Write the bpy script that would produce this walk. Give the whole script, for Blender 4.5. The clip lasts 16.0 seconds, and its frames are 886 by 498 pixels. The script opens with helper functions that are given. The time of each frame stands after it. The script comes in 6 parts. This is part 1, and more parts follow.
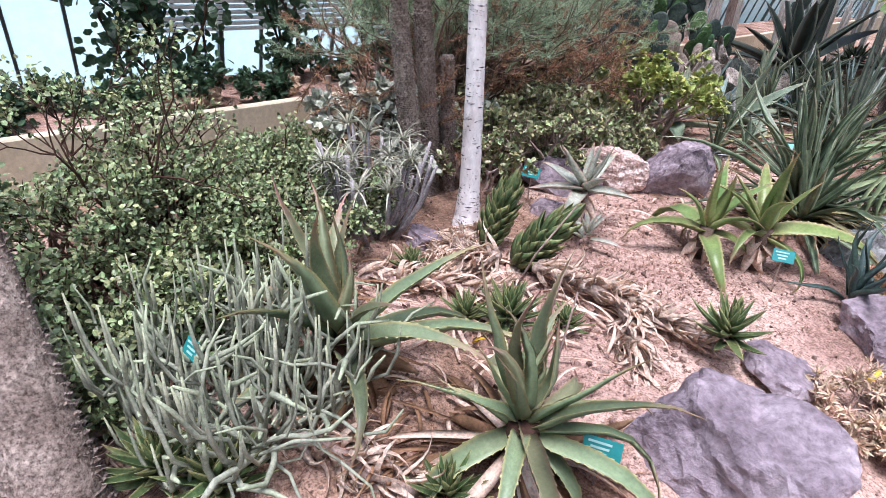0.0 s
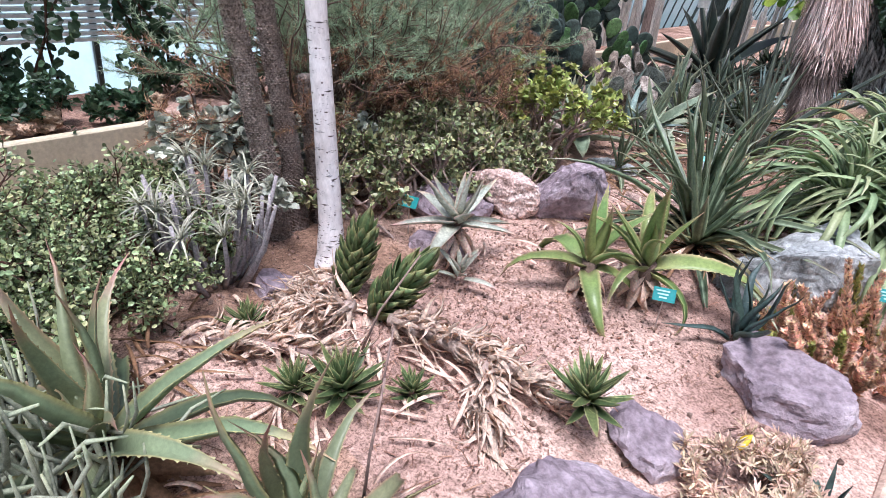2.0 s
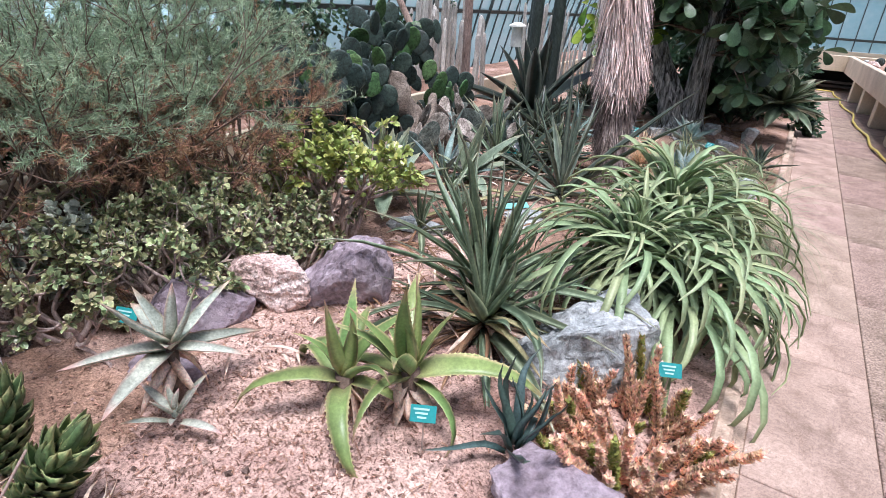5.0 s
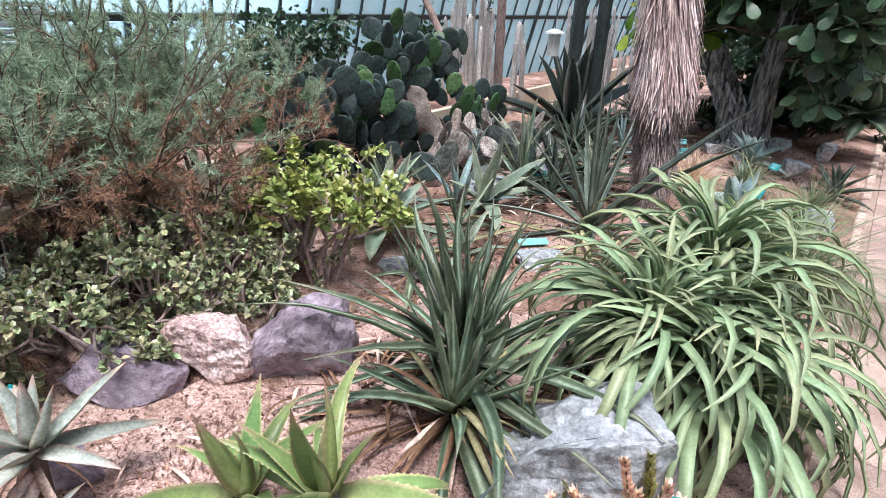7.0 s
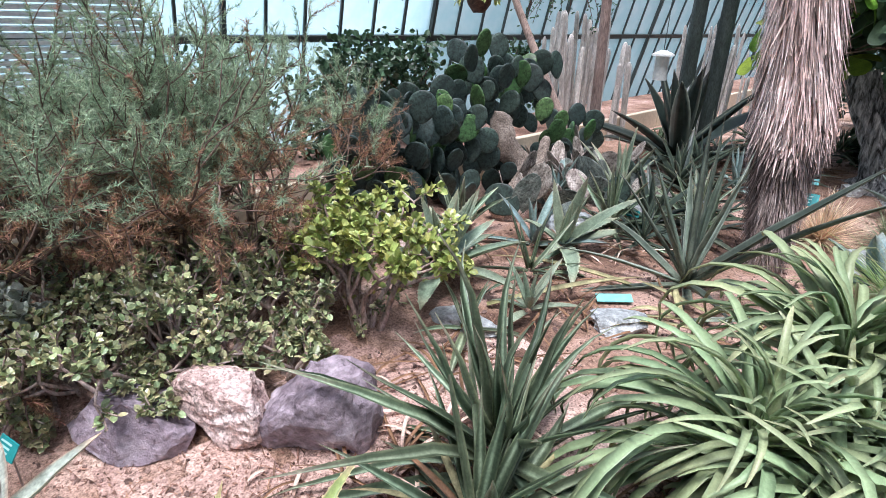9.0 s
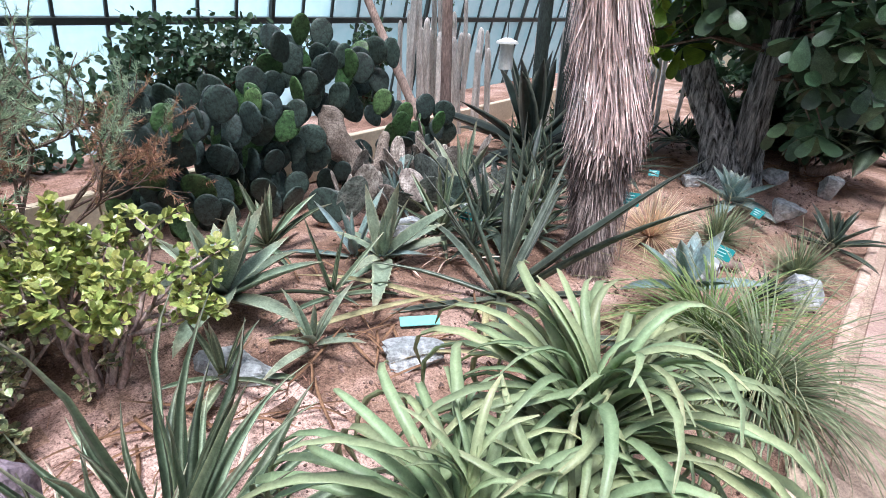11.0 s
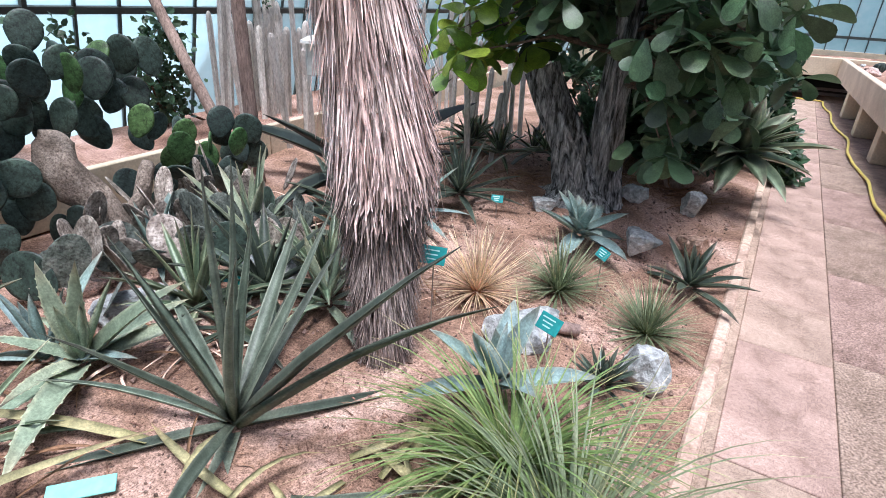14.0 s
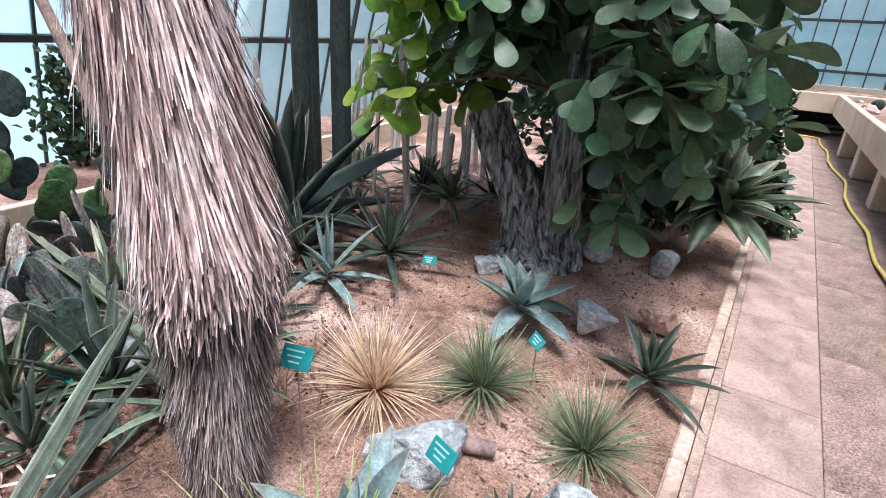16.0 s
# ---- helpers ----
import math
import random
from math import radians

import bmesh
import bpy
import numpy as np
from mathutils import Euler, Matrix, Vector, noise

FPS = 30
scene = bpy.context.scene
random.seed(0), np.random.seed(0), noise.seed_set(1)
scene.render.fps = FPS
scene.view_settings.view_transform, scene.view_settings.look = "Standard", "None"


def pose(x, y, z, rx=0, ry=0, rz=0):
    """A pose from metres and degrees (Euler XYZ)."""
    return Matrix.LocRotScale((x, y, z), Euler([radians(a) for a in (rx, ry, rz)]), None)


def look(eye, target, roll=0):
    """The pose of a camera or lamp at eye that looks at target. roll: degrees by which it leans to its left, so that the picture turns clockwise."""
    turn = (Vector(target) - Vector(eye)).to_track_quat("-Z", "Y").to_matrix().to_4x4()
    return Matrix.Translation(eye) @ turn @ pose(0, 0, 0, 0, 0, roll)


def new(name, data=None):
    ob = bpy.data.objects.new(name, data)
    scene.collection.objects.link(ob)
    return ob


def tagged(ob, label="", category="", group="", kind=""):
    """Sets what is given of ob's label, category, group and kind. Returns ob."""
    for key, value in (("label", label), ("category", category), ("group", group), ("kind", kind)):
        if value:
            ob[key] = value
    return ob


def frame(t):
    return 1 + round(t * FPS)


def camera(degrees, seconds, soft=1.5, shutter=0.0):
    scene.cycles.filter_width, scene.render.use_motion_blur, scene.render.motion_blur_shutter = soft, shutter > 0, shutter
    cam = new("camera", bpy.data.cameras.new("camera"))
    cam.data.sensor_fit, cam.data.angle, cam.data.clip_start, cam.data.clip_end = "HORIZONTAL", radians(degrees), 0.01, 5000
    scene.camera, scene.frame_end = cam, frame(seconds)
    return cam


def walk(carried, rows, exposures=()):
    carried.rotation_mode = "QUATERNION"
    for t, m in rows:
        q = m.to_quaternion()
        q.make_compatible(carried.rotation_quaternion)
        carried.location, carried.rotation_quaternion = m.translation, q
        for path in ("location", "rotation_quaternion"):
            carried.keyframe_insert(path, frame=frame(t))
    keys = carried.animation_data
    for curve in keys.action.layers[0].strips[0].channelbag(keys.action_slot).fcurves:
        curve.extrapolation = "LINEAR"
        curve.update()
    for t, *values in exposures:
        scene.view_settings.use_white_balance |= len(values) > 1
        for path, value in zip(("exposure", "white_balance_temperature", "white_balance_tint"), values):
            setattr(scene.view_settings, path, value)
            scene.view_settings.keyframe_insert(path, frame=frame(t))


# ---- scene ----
cam = camera(78.4, 16.0, soft=0.8)
PATH = [
    (0, (-0.745, 0.828, 1.36), (-2.062, 1.984, 0.397), 3.6),
    (0.5, (-0.691, 0.984, 1.392), (-1.994, 2.145, 0.415), 3.7),
    (1, (-0.646, 1.097, 1.396), (-1.923, 2.284, 0.416), 3.9),
    (1.5, (-0.658, 1.221, 1.393), (-1.906, 2.449, 0.427), 4.1),
    (2, (-0.716, 1.368, 1.408), (-1.932, 2.64, 0.458), 4.1),
    (2.5, (-0.737, 1.487, 1.415), (-1.918, 2.802, 0.479), 3.7),
    (3, (-0.735, 1.587, 1.426), (-1.869, 2.957, 0.51), 3.3),
    (3.5, (-0.689, 1.74, 1.438), (-1.756, 3.182, 0.552), 2.9),
    (4, (-0.616, 1.894, 1.486), (-1.589, 3.416, 0.627), 3.4),
    (4.2, (-0.586, 1.939, 1.499), (-1.52, 3.496, 0.661), 3.7),
    (6.3, (-0.647, 2.541, 1.523), (-1.62, 4.085, 0.705), 2.5),
    (6.5, (-0.644, 2.615, 1.533), (-1.659, 4.129, 0.711), 2.5),
    (7, (-0.611, 2.771, 1.538), (-1.727, 4.211, 0.713), 1.8),
    (7.5, (-0.59, 2.878, 1.532), (-1.799, 4.251, 0.722), 1.3),
    (8, (-0.629, 3.02, 1.547), (-1.918, 4.323, 0.746), 1.3),
    (8.5, (-0.71, 3.133, 1.551), (-2.074, 4.369, 0.769), 1.1),
    (9, (-0.732, 3.194, 1.561), (-2.122, 4.401, 0.779), 1.2),
    (9.5, (-0.689, 3.392, 1.579), (-2.027, 4.645, 0.78), 1.9),
    (10, (-0.636, 3.592, 1.607), (-1.861, 4.938, 0.778), 3.0),
    (10.2, (-0.584, 3.667, 1.596), (-1.782, 5.039, 0.771), 2.6),
    (12.3, (-0.549, 4.469, 1.653), (-1.672, 5.892, 0.809), 2.6),
    (12.5, (-0.519, 4.56, 1.649), (-1.628, 5.997, 0.809), 2.7),
    (13, (-0.502, 4.733, 1.642), (-1.556, 6.209, 0.8), 3.0),
    (13.5, (-0.53, 4.974, 1.647), (-1.508, 6.501, 0.803), 3.1),
    (14, (-0.543, 5.174, 1.649), (-1.458, 6.734, 0.794), 3.1),
    (14.5, (-0.518, 5.374, 1.638), (-1.404, 6.95, 0.783), 3.3),
    (15, (-0.484, 5.603, 1.657), (-1.372, 7.186, 0.817), 3.6),
    (15.5, (-0.462, 5.77, 1.67), (-1.369, 7.357, 0.86), 3.7),
    (16, (-0.467, 5.96, 1.677), (-1.413, 7.545, 0.906), 3.6),
]
walk(cam, [(t, look(eye, target, roll)) for t, eye, target, roll in PATH], [(0.0, 0.72, 5850, 19), (4.0, 0.74, 5850, 17), (9.0, 0.82, 5850, 15), (16.0, 0.82, 5850, 15)])

# ---- daylight ----
world = bpy.data.worlds.new("sky")
scene.world = world
world.use_nodes = True
_nt = world.node_tree
_sky = _nt.nodes.new("ShaderNodeTexSky")
_sky.sky_type = "NISHITA"
_sky.sun_disc = False
_sky.sun_elevation = radians(75)
_sky.sun_rotation = radians(140)
_sky.air_density, _sky.dust_density, _sky.ozone_density = 1.0, 2.5, 1.0
_nt.nodes["Background"].inputs["Strength"].default_value = 0.12
_nt.links.new(_sky.outputs[0], _nt.nodes["Background"].inputs["Color"])
_sun = bpy.data.lights.new("sun", "SUN")
_sun.energy, _sun.angle, _sun.color = 3.1, radians(22), (1.0, 0.97, 0.94)
sun_ob = new("sun", _sun)
sun_ob.matrix_world = look((2, 3.5, 14), (0, 6, 0))

# ---- materials ----


def lin(h):
    """Linear colour from a hex string."""
    v = [int(h[i:i + 2], 16) / 255 for i in (0, 2, 4)]
    return tuple(c / 12.92 if c <= 0.04045 else ((c + 0.055) / 1.055) ** 2.4 for c in v) + (1.0,)


def base_mat(name):
    m = bpy.data.materials.new(name)
    m.use_nodes = True
    nt = m.node_tree
    return m, nt, nt.nodes, nt.links, nt.nodes["Principled BSDF"]


def noise_node(nt, scale, detail=5.0, rough=0.55, vec=None, dist=0.0):
    n = nt.nodes.new("ShaderNodeTexNoise")
    n.inputs["Scale"].default_value = scale
    n.inputs["Detail"].default_value = detail
    n.inputs["Roughness"].default_value = rough
    n.inputs["Distortion"].default_value = dist
    if vec is not None:
        nt.links.new(vec, n.inputs["Vector"])
    return n


def ramp(nt, fac, stops):
    r = nt.nodes.new("ShaderNodeValToRGB")
    e = r.color_ramp.elements
    while len(e) < len(stops):
        e.new(0.5)
    for el, (p, c) in zip(e, stops):
        el.position, el.color = p, c
    nt.links.new(fac, r.inputs[0])
    return r.outputs[0]


def mix(nt, kind, fac, a, b):
    n = nt.nodes.new("ShaderNodeMix")
    n.data_type, n.blend_type = "RGBA", kind
    for sock, v in ((n.inputs[0], fac), (n.inputs[6], a), (n.inputs[7], b)):
        if hasattr(v, "links"):
            nt.links.new(v, sock)
        else:
            sock.default_value = v
    return n.outputs[2]


def vary(nt, col, amount, hue=0.02, island=False):
    """Value and hue changed at random from object to object, or from island to island."""
    if island:
        rnd = nt.nodes.new("ShaderNodeNewGeometry").outputs["Random Per Island"]
    else:
        rnd = nt.nodes.new("ShaderNodeObjectInfo").outputs["Random"]
    hsv = nt.nodes.new("ShaderNodeHueSaturation")
    mr = nt.nodes.new("ShaderNodeMapRange")
    mr.inputs["To Min"].default_value, mr.inputs["To Max"].default_value = 1 - amount, 1 + amount
    nt.links.new(rnd, mr.inputs["Value"])
    nt.links.new(mr.outputs[0], hsv.inputs["Value"])
    mh = nt.nodes.new("ShaderNodeMapRange")
    mh.inputs["To Min"].default_value, mh.inputs["To Max"].default_value = 0.5 + hue, 0.5 - hue
    mul = nt.nodes.new("ShaderNodeMath")
    mul.operation = "FRACT"
    m7 = nt.nodes.new("ShaderNodeMath")
    m7.operation = "MULTIPLY"
    m7.inputs[1].default_value = 7.31
    nt.links.new(rnd, m7.inputs[0])
    nt.links.new(m7.outputs[0], mul.inputs[0])
    nt.links.new(mul.outputs[0], mh.inputs["Value"])
    nt.links.new(mh.outputs[0], hsv.inputs["Hue"])
    nt.links.new(col, hsv.inputs["Color"])
    return hsv.outputs[0]


def bump(nt, bsdf, height, strength, dist=0.01):
    b = nt.nodes.new("ShaderNodeBump")
    b.inputs["Strength"].default_value, b.inputs["Distance"].default_value = strength, dist
    nt.links.new(height, b.inputs["Height"])
    nt.links.new(b.outputs[0], bsdf.inputs["Normal"])


def surface(name, stops, scale, rough=0.8, bumps=0.4, fine=None, dist=0.01, amount=0.1, island=False, stretch=None, spec=0.3, hue=0.01, speck=0, grain=1.0, stain=0):
    """A mineral or woody surface: coarse patches times fine grain, with relief."""
    m, nt, ns, ln, p = base_mat(name)
    vec = ns.new("ShaderNodeTexCoord").outputs["Object"]
    if stretch:
        mp = ns.new("ShaderNodeMapping")
        mp.inputs["Scale"].default_value = stretch
        ln.new(vec, mp.inputs[0])
        vec = mp.outputs[0]
    a = noise_node(nt, scale, 8, 0.6, vec, 0.4)
    col = ramp(nt, a.outputs[0], stops)
    f = noise_node(nt, fine or scale * 9, 6, 0.7, vec)
    g = ramp(nt, f.outputs[0], [(0.34, (0.48, 0.47, 0.46, 1)), (0.66, (1.28, 1.28, 1.28, 1))])
    col = mix(nt, "MULTIPLY", grain, col, g)
    if speck:
        v = noise_node(nt, speck, 3, 0.75, vec)
        col = mix(nt, "MULTIPLY", 1.0, col, ramp(nt, v.outputs[0], [(0.36, (0.4, 0.36, 0.34, 1)), (0.5, (1, 1, 1, 1)), (0.68, (1.35, 1.33, 1.3, 1))]))
    if stain:
        v = noise_node(nt, stain, 9, 0.68, vec, 0.8)
        col = mix(nt, "MULTIPLY", 1.0, col, ramp(nt, v.outputs[0], [(0.34, (0.66, 0.63, 0.6, 1)), (0.48, (0.92, 0.9, 0.89, 1)), (0.62, (1.06, 1.05, 1.04, 1))]))
    ln.new(vary(nt, col, amount, hue, island), p.inputs["Base Color"])
    p.inputs["Roughness"].default_value = rough
    p.inputs["Specular IOR Level"].default_value = spec
    h = mix(nt, "ADD", 0.5, a.outputs[0], f.outputs[0])
    bump(nt, p, h, bumps, dist)
    return m


def leafy(name, base, mid, tip, rough=0.42, amount=0.22, island=False, mot=1.0, edge=None, spec=0.4, trans=0.12, stripe=None, hue=0.03, tip_at=0.86):
    """A leaf: colours from base to tip, a paler or toothed margin, mottling; some light comes through."""
    m, nt, ns, ln, p = base_mat(name)
    at = ns.new("ShaderNodeAttribute")
    at.attribute_name = "along"
    col = ramp(nt, at.outputs["Fac"], [(0.0, base), (0.25, mid), (tip_at - 0.12, mid), (tip_at + 0.1, tip)])
    if edge or stripe:
        ac = ns.new("ShaderNodeAttribute")
        ac.attribute_name = "across"
        if edge:
            col = mix(nt, "MIX", ramp(nt, ac.outputs["Fac"], [(0.72, (0, 0, 0, 1)), (0.95, (1, 1, 1, 1))]), col, edge)
        if stripe:
            col = mix(nt, "MIX", ramp(nt, ac.outputs["Fac"], [(0.05, (1, 1, 1, 1)), (0.4, (0, 0, 0, 1))]), col, stripe)
    vec = ns.new("ShaderNodeTexCoord").outputs["Object"]
    n1 = noise_node(nt, 14, 4, 0.6, vec)
    n2 = noise_node(nt, 110, 4, 0.7, vec)
    col = mix(nt, "MULTIPLY", mot, col, ramp(nt, n1.outputs[0], [(0.3, (0.6, 0.62, 0.58, 1)), (0.7, (1.25, 1.22, 1.18, 1))]))
    col = mix(nt, "MULTIPLY", 0.8 * mot, col, ramp(nt, n2.outputs[0], [(0.35, (0.65, 0.65, 0.62, 1)), (0.65, (1.25, 1.25, 1.2, 1))]))
    col = vary(nt, col, amount, hue, island)
    ln.new(col, p.inputs["Base Color"])
    p.inputs["Roughness"].default_value = rough
    p.inputs["Specular IOR Level"].default_value = spec
    bump(nt, p, n2.outputs[0], 0.25, 0.003)
    if trans > 0:
        t = ns.new("ShaderNodeBsdfTranslucent")
        ln.new(col, t.inputs[0])
        mx = ns.new("ShaderNodeMixShader")
        mx.inputs[0].default_value = trans
        ln.new(p.outputs[0], mx.inputs[1])
        ln.new(t.outputs[0], mx.inputs[2])
        ln.new(mx.outputs[0], ns["Material Output"].inputs[0])
    return m


def plain(name, col, rough=0.5, metallic=0.0, spec=0.5):
    m, nt, ns, ln, p = base_mat(name)
    n = noise_node(nt, 30, 4, 0.6, ns.new("ShaderNodeTexCoord").outputs["Object"])
    rgb = ns.new("ShaderNodeRGB")
    rgb.outputs[0].default_value = col
    c = mix(nt, "MULTIPLY", 1.0, rgb.outputs[0], ramp(nt, n.outputs[0], [(0.3, (0.8, 0.8, 0.8, 1)), (0.7, (1.08, 1.08, 1.08, 1))]))
    ln.new(c, p.inputs["Base Color"])
    p.inputs["Roughness"].default_value, p.inputs["Metallic"].default_value = rough, metallic
    p.inputs["Specular IOR Level"].default_value = spec
    return m


M_SOIL = surface("sandy_soil", [(0.34, lin("8a6c62")), (0.46, lin("b29288")), (0.57, lin("ceaea2")), (0.72, lin("dec6bc"))], 1.3, 0.95, 0.8, 45, 0.012, 0.0, spec=0.1, speck=120, grain=0.85)
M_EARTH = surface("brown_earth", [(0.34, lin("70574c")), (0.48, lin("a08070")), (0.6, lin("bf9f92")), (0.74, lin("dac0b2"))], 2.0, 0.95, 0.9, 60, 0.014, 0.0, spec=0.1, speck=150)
M_GRAVEL = surface("gravel", [(0.3, lin("5c483f")), (0.7, lin("b0968a"))], 30, 0.9, 0.4, amount=0.55, island=True, spec=0.2)
M_LITTER = surface("litter", [(0.3, lin("5d4239")), (0.7, lin("b08a74"))], 20, 0.85, 0.3, amount=0.5, island=True, spec=0.2)
M_PATH = surface("path_concrete", [(0.3, lin("9a877b")), (0.55, lin("b8a294")), (0.75, lin("c9b4a6"))], 1.6, 0.85, 0.45, 60, 0.004, 0.05, spec=0.25, speck=200, grain=0.6, stain=4.5)
M_PATH2 = surface("path_aggregate", [(0.3, lin("8e7b70")), (0.55, lin("ad988c")), (0.75, lin("c3aea2"))], 2.4, 0.88, 0.9, 80, 0.01, 0.05, spec=0.25, speck=110, stain=4.0)
M_KERB = surface("kerb_concrete", [(0.3, lin("ab9382")), (0.6, lin("d6c0ac")), (0.8, lin("e6d5c2"))], 4, 0.85, 0.5, 60, 0.006, 0.04, spec=0.2, grain=0.7, stain=5.0)
M_CREAM = surface("cream_concrete", [(0.3, lin("c2b49c")), (0.6, lin("d8cab2")), (0.8, lin("e4d9c4"))], 2.5, 0.8, 0.2, 40, 0.003, 0.03, spec=0.25, grain=0.35)
M_ROCK_P = surface("purple_rock", [(0.3, lin("6a5e66")), (0.42, lin("8e8088")), (0.54, lin("a99ba3")), (0.64, lin("c4b8be")), (0.72, lin("ece4e8"))], 3.4, 0.78, 1.0, 34, 0.03, 0.05, spec=0.3, grain=0.85)
M_ROCK_PINK = surface("pink_rock", [(0.3, lin("a0857c")), (0.48, lin("d3bab0")), (0.65, lin("f0e2dc"))], 5, 0.8, 0.8, 30, 0.03, 0.05, spec=0.25, speck=90)
M_ROCK_B = surface("bluish_rock", [(0.28, lin("757775")), (0.43, lin("a8aead")), (0.56, lin("c6cac9")), (0.7, lin("ebebe9"))], 4.2, 0.78, 1.0, 34, 0.035, 0.05, spec=0.3, grain=0.95)
M_ROCK_O = surface("orange_rock", [(0.3, lin("94765f")), (0.5, lin("ccae96")), (0.75, lin("eedac6"))], 9, 0.85, 0.9, 40, 0.03, 0.08)
M_BARK = surface("spiny_bark", [(0.3, lin("6e6057")), (0.52, lin("9e9086")), (0.72, lin("c4b6ab"))], 7, 0.9, 0.9, 60, 0.02, 0.1, speck=110)
M_WHITE_BARK = surface("white_bark", [(0.22, lin("a89c98")), (0.38, lin("e3dcd9")), (0.6, lin("f6f2f1"))], 5, 0.7, 0.4, 50, 0.01, 0.02, stretch=(1, 1, 0.5), grain=0.35)
M_SCAR = surface("bark_scar", [(0.3, lin("4c413d")), (0.7, lin("7c6d68"))], 20, 0.9, 0.4, amount=0.2, island=True)
M_TREE = surface("ridged_bark", [(0.38, lin("3e3f3f")), (0.48, lin("8f9394")), (0.62, lin("d4d7d6"))], 26, 0.9, 1.0, 70, 0.05, 0.05, stretch=(1, 1, 0.16))
M_TWIG = surface("twig", [(0.3, lin("4a3a33")), (0.7, lin("8a7567"))], 25, 0.85, 0.3, amount=0.15)
M_TWIG_DARK = surface("dark_twig", [(0.3, lin("33251f")), (0.7, lin("6b4c3e"))], 25, 0.85, 0.3, amount=0.15)
M_STRAW = surface("dead_fibre", [(0.3, lin("b0948c")), (0.5, lin("e2c8c0")), (0.7, lin("fbeae5"))], 6, 0.75, 0.3, amount=0.75, island=True, stretch=(1, 1, 0.3), spec=0.25)
M_STRAW_DARK = surface("weathered_fibre", [(0.3, lin("5a4c48")), (0.5, lin("8c7c76")), (0.7, lin("c8b8b0"))], 6, 0.8, 0.3, amount=0.75, island=True, stretch=(1, 1, 0.3), spec=0.2)
M_CORE = surface("fibre_core", [(0.3, lin("3a2e2a")), (0.7, lin("6a5850"))], 20, 0.95, 0.5)
M_DEAD = leafy("dead_leaf", lin("e0b8ae"), lin("f6dcd2"), lin("c89a8c"), 0.8, 0.5, True, spec=0.15, trans=0.3, hue=0.02)
M_DEAD_BROWN = leafy("brown_dead_leaf", lin("6d4a3d"), lin("8c6654"), lin("a9846e"), 0.7, 0.3, True, spec=0.25, trans=0.05)
M_DEAD_OLIVE = leafy("fading_leaf", lin("a8a078"), lin("b3a884"), lin("b5987c"), 0.55, 0.25, True, spec=0.3, trans=0.08)
M_ALOE = leafy("aloe_leaf", lin("a6ac8a"), lin("828e6e"), lin("b08e7c"), 0.42, 0.38, mot=0.5, edge=lin("b0a67c"), spec=0.4, trans=0.06, tip_at=0.8, hue=0.045)
M_ALOE_LIGHT = leafy("light_aloe_leaf", lin("a5ae76"), lin("839a5e"), lin("bb9a80"), 0.36, 0.2, edge=lin("c7c08c"), spec=0.45, trans=0.08, mot=0.6)
M_ALOE_BLUE = leafy("blue_aloe_leaf", lin("b4b8aa"), lin("b4bab0"), lin("cfa89c"), 0.45, 0.18, edge=lin("ccb8aa"), spec=0.35, trans=0.06)
M_ALOE_DARKBLUE = leafy("slate_aloe_leaf", lin("4f6a66"), lin("4c605d"), lin("5f6a62"), 0.4, 0.15, spec=0.4, trans=0.04)
M_STACK = leafy("stacked_aloe_leaf", lin("66744c"), lin("5c6e48"), lin("8d8a60"), 0.48, 0.3, edge=lin("b5b886"), spec=0.35, trans=0.05)
M_AGAVE = leafy("green_agave_leaf", lin("747e62"), lin("5a6a54"), lin("9a9080"), 0.38, 0.38, stripe=lin("9aac92"), edge=lin("8a9678"), spec=0.45, trans=0.06)
M_AGAVE_DARK = leafy("dark_agave_leaf", lin("566456"), lin("47544c"), lin("5a544c"), 0.33, 0.25, edge=lin("7a8672"), spec=0.5, trans=0.03)
M_AGAVE_BLACK = leafy("blackish_agave_leaf", lin("39443f"), lin("2c3836"), lin("3a3a38"), 0.35, 0.2, edge=lin("6a7268"), spec=0.45, trans=0.02)
M_AGAVE_VAR = leafy("grey_agave_leaf", lin("a6b39e"), lin("90a08c"), lin("98947e"), 0.4, 0.2, edge=lin("b9c2a8"), spec=0.4, trans=0.05)
M_AGAVE_BLUE = leafy("powdery_agave_leaf", lin("8fa3a0"), lin("869e9e"), lin("8b8f88"), 0.5, 0.14, edge=lin("a9b8b2"), spec=0.3, trans=0.04)
M_STRAP = leafy("strap_leaf", lin("a6b682"), lin("9fb186"), lin("bcc298"), 0.38, 0.2, mot=0.5, spec=0.42, trans=0.18, stripe=lin("aabb90"))
M_GRASS = leafy("grass_blade", lin("b4c26a"), lin("7f945c"), lin("b8ae86"), 0.5, 0.4, True, spec=0.3, trans=0.25)
M_GRASS_DARK = leafy("dark_grass_blade", lin("7d8560"), lin("828e70"), lin("b8ae92"), 0.5, 0.35, True, spec=0.3, trans=0.2)
M_GRASS_DRY = leafy("dry_grass_blade", lin("b8805e"), lin("e0c4aa"), lin("f0e0ce"), 0.6, 0.35, True, spec=0.3, trans=0.25)
M_HEDGE = leafy("small_leaf", lin("82926a"), lin("98a67c"), lin("d0d6b0"), 0.4, 0.8, True, spec=0.45, trans=0.14, hue=0.045)
M_JADE = leafy("jade_leaf", lin("7c8460"), lin("9ca278"), lin("e0dab0"), 0.34, 0.65, True, spec=0.5, trans=0.08, hue=0.06)
M_JADE_YELLOW = leafy("yellow_jade_leaf", lin("94a05a"), lin("a8b268"), lin("c6ca84"), 0.3, 0.35, True, spec=0.5, trans=0.12, hue=0.03)
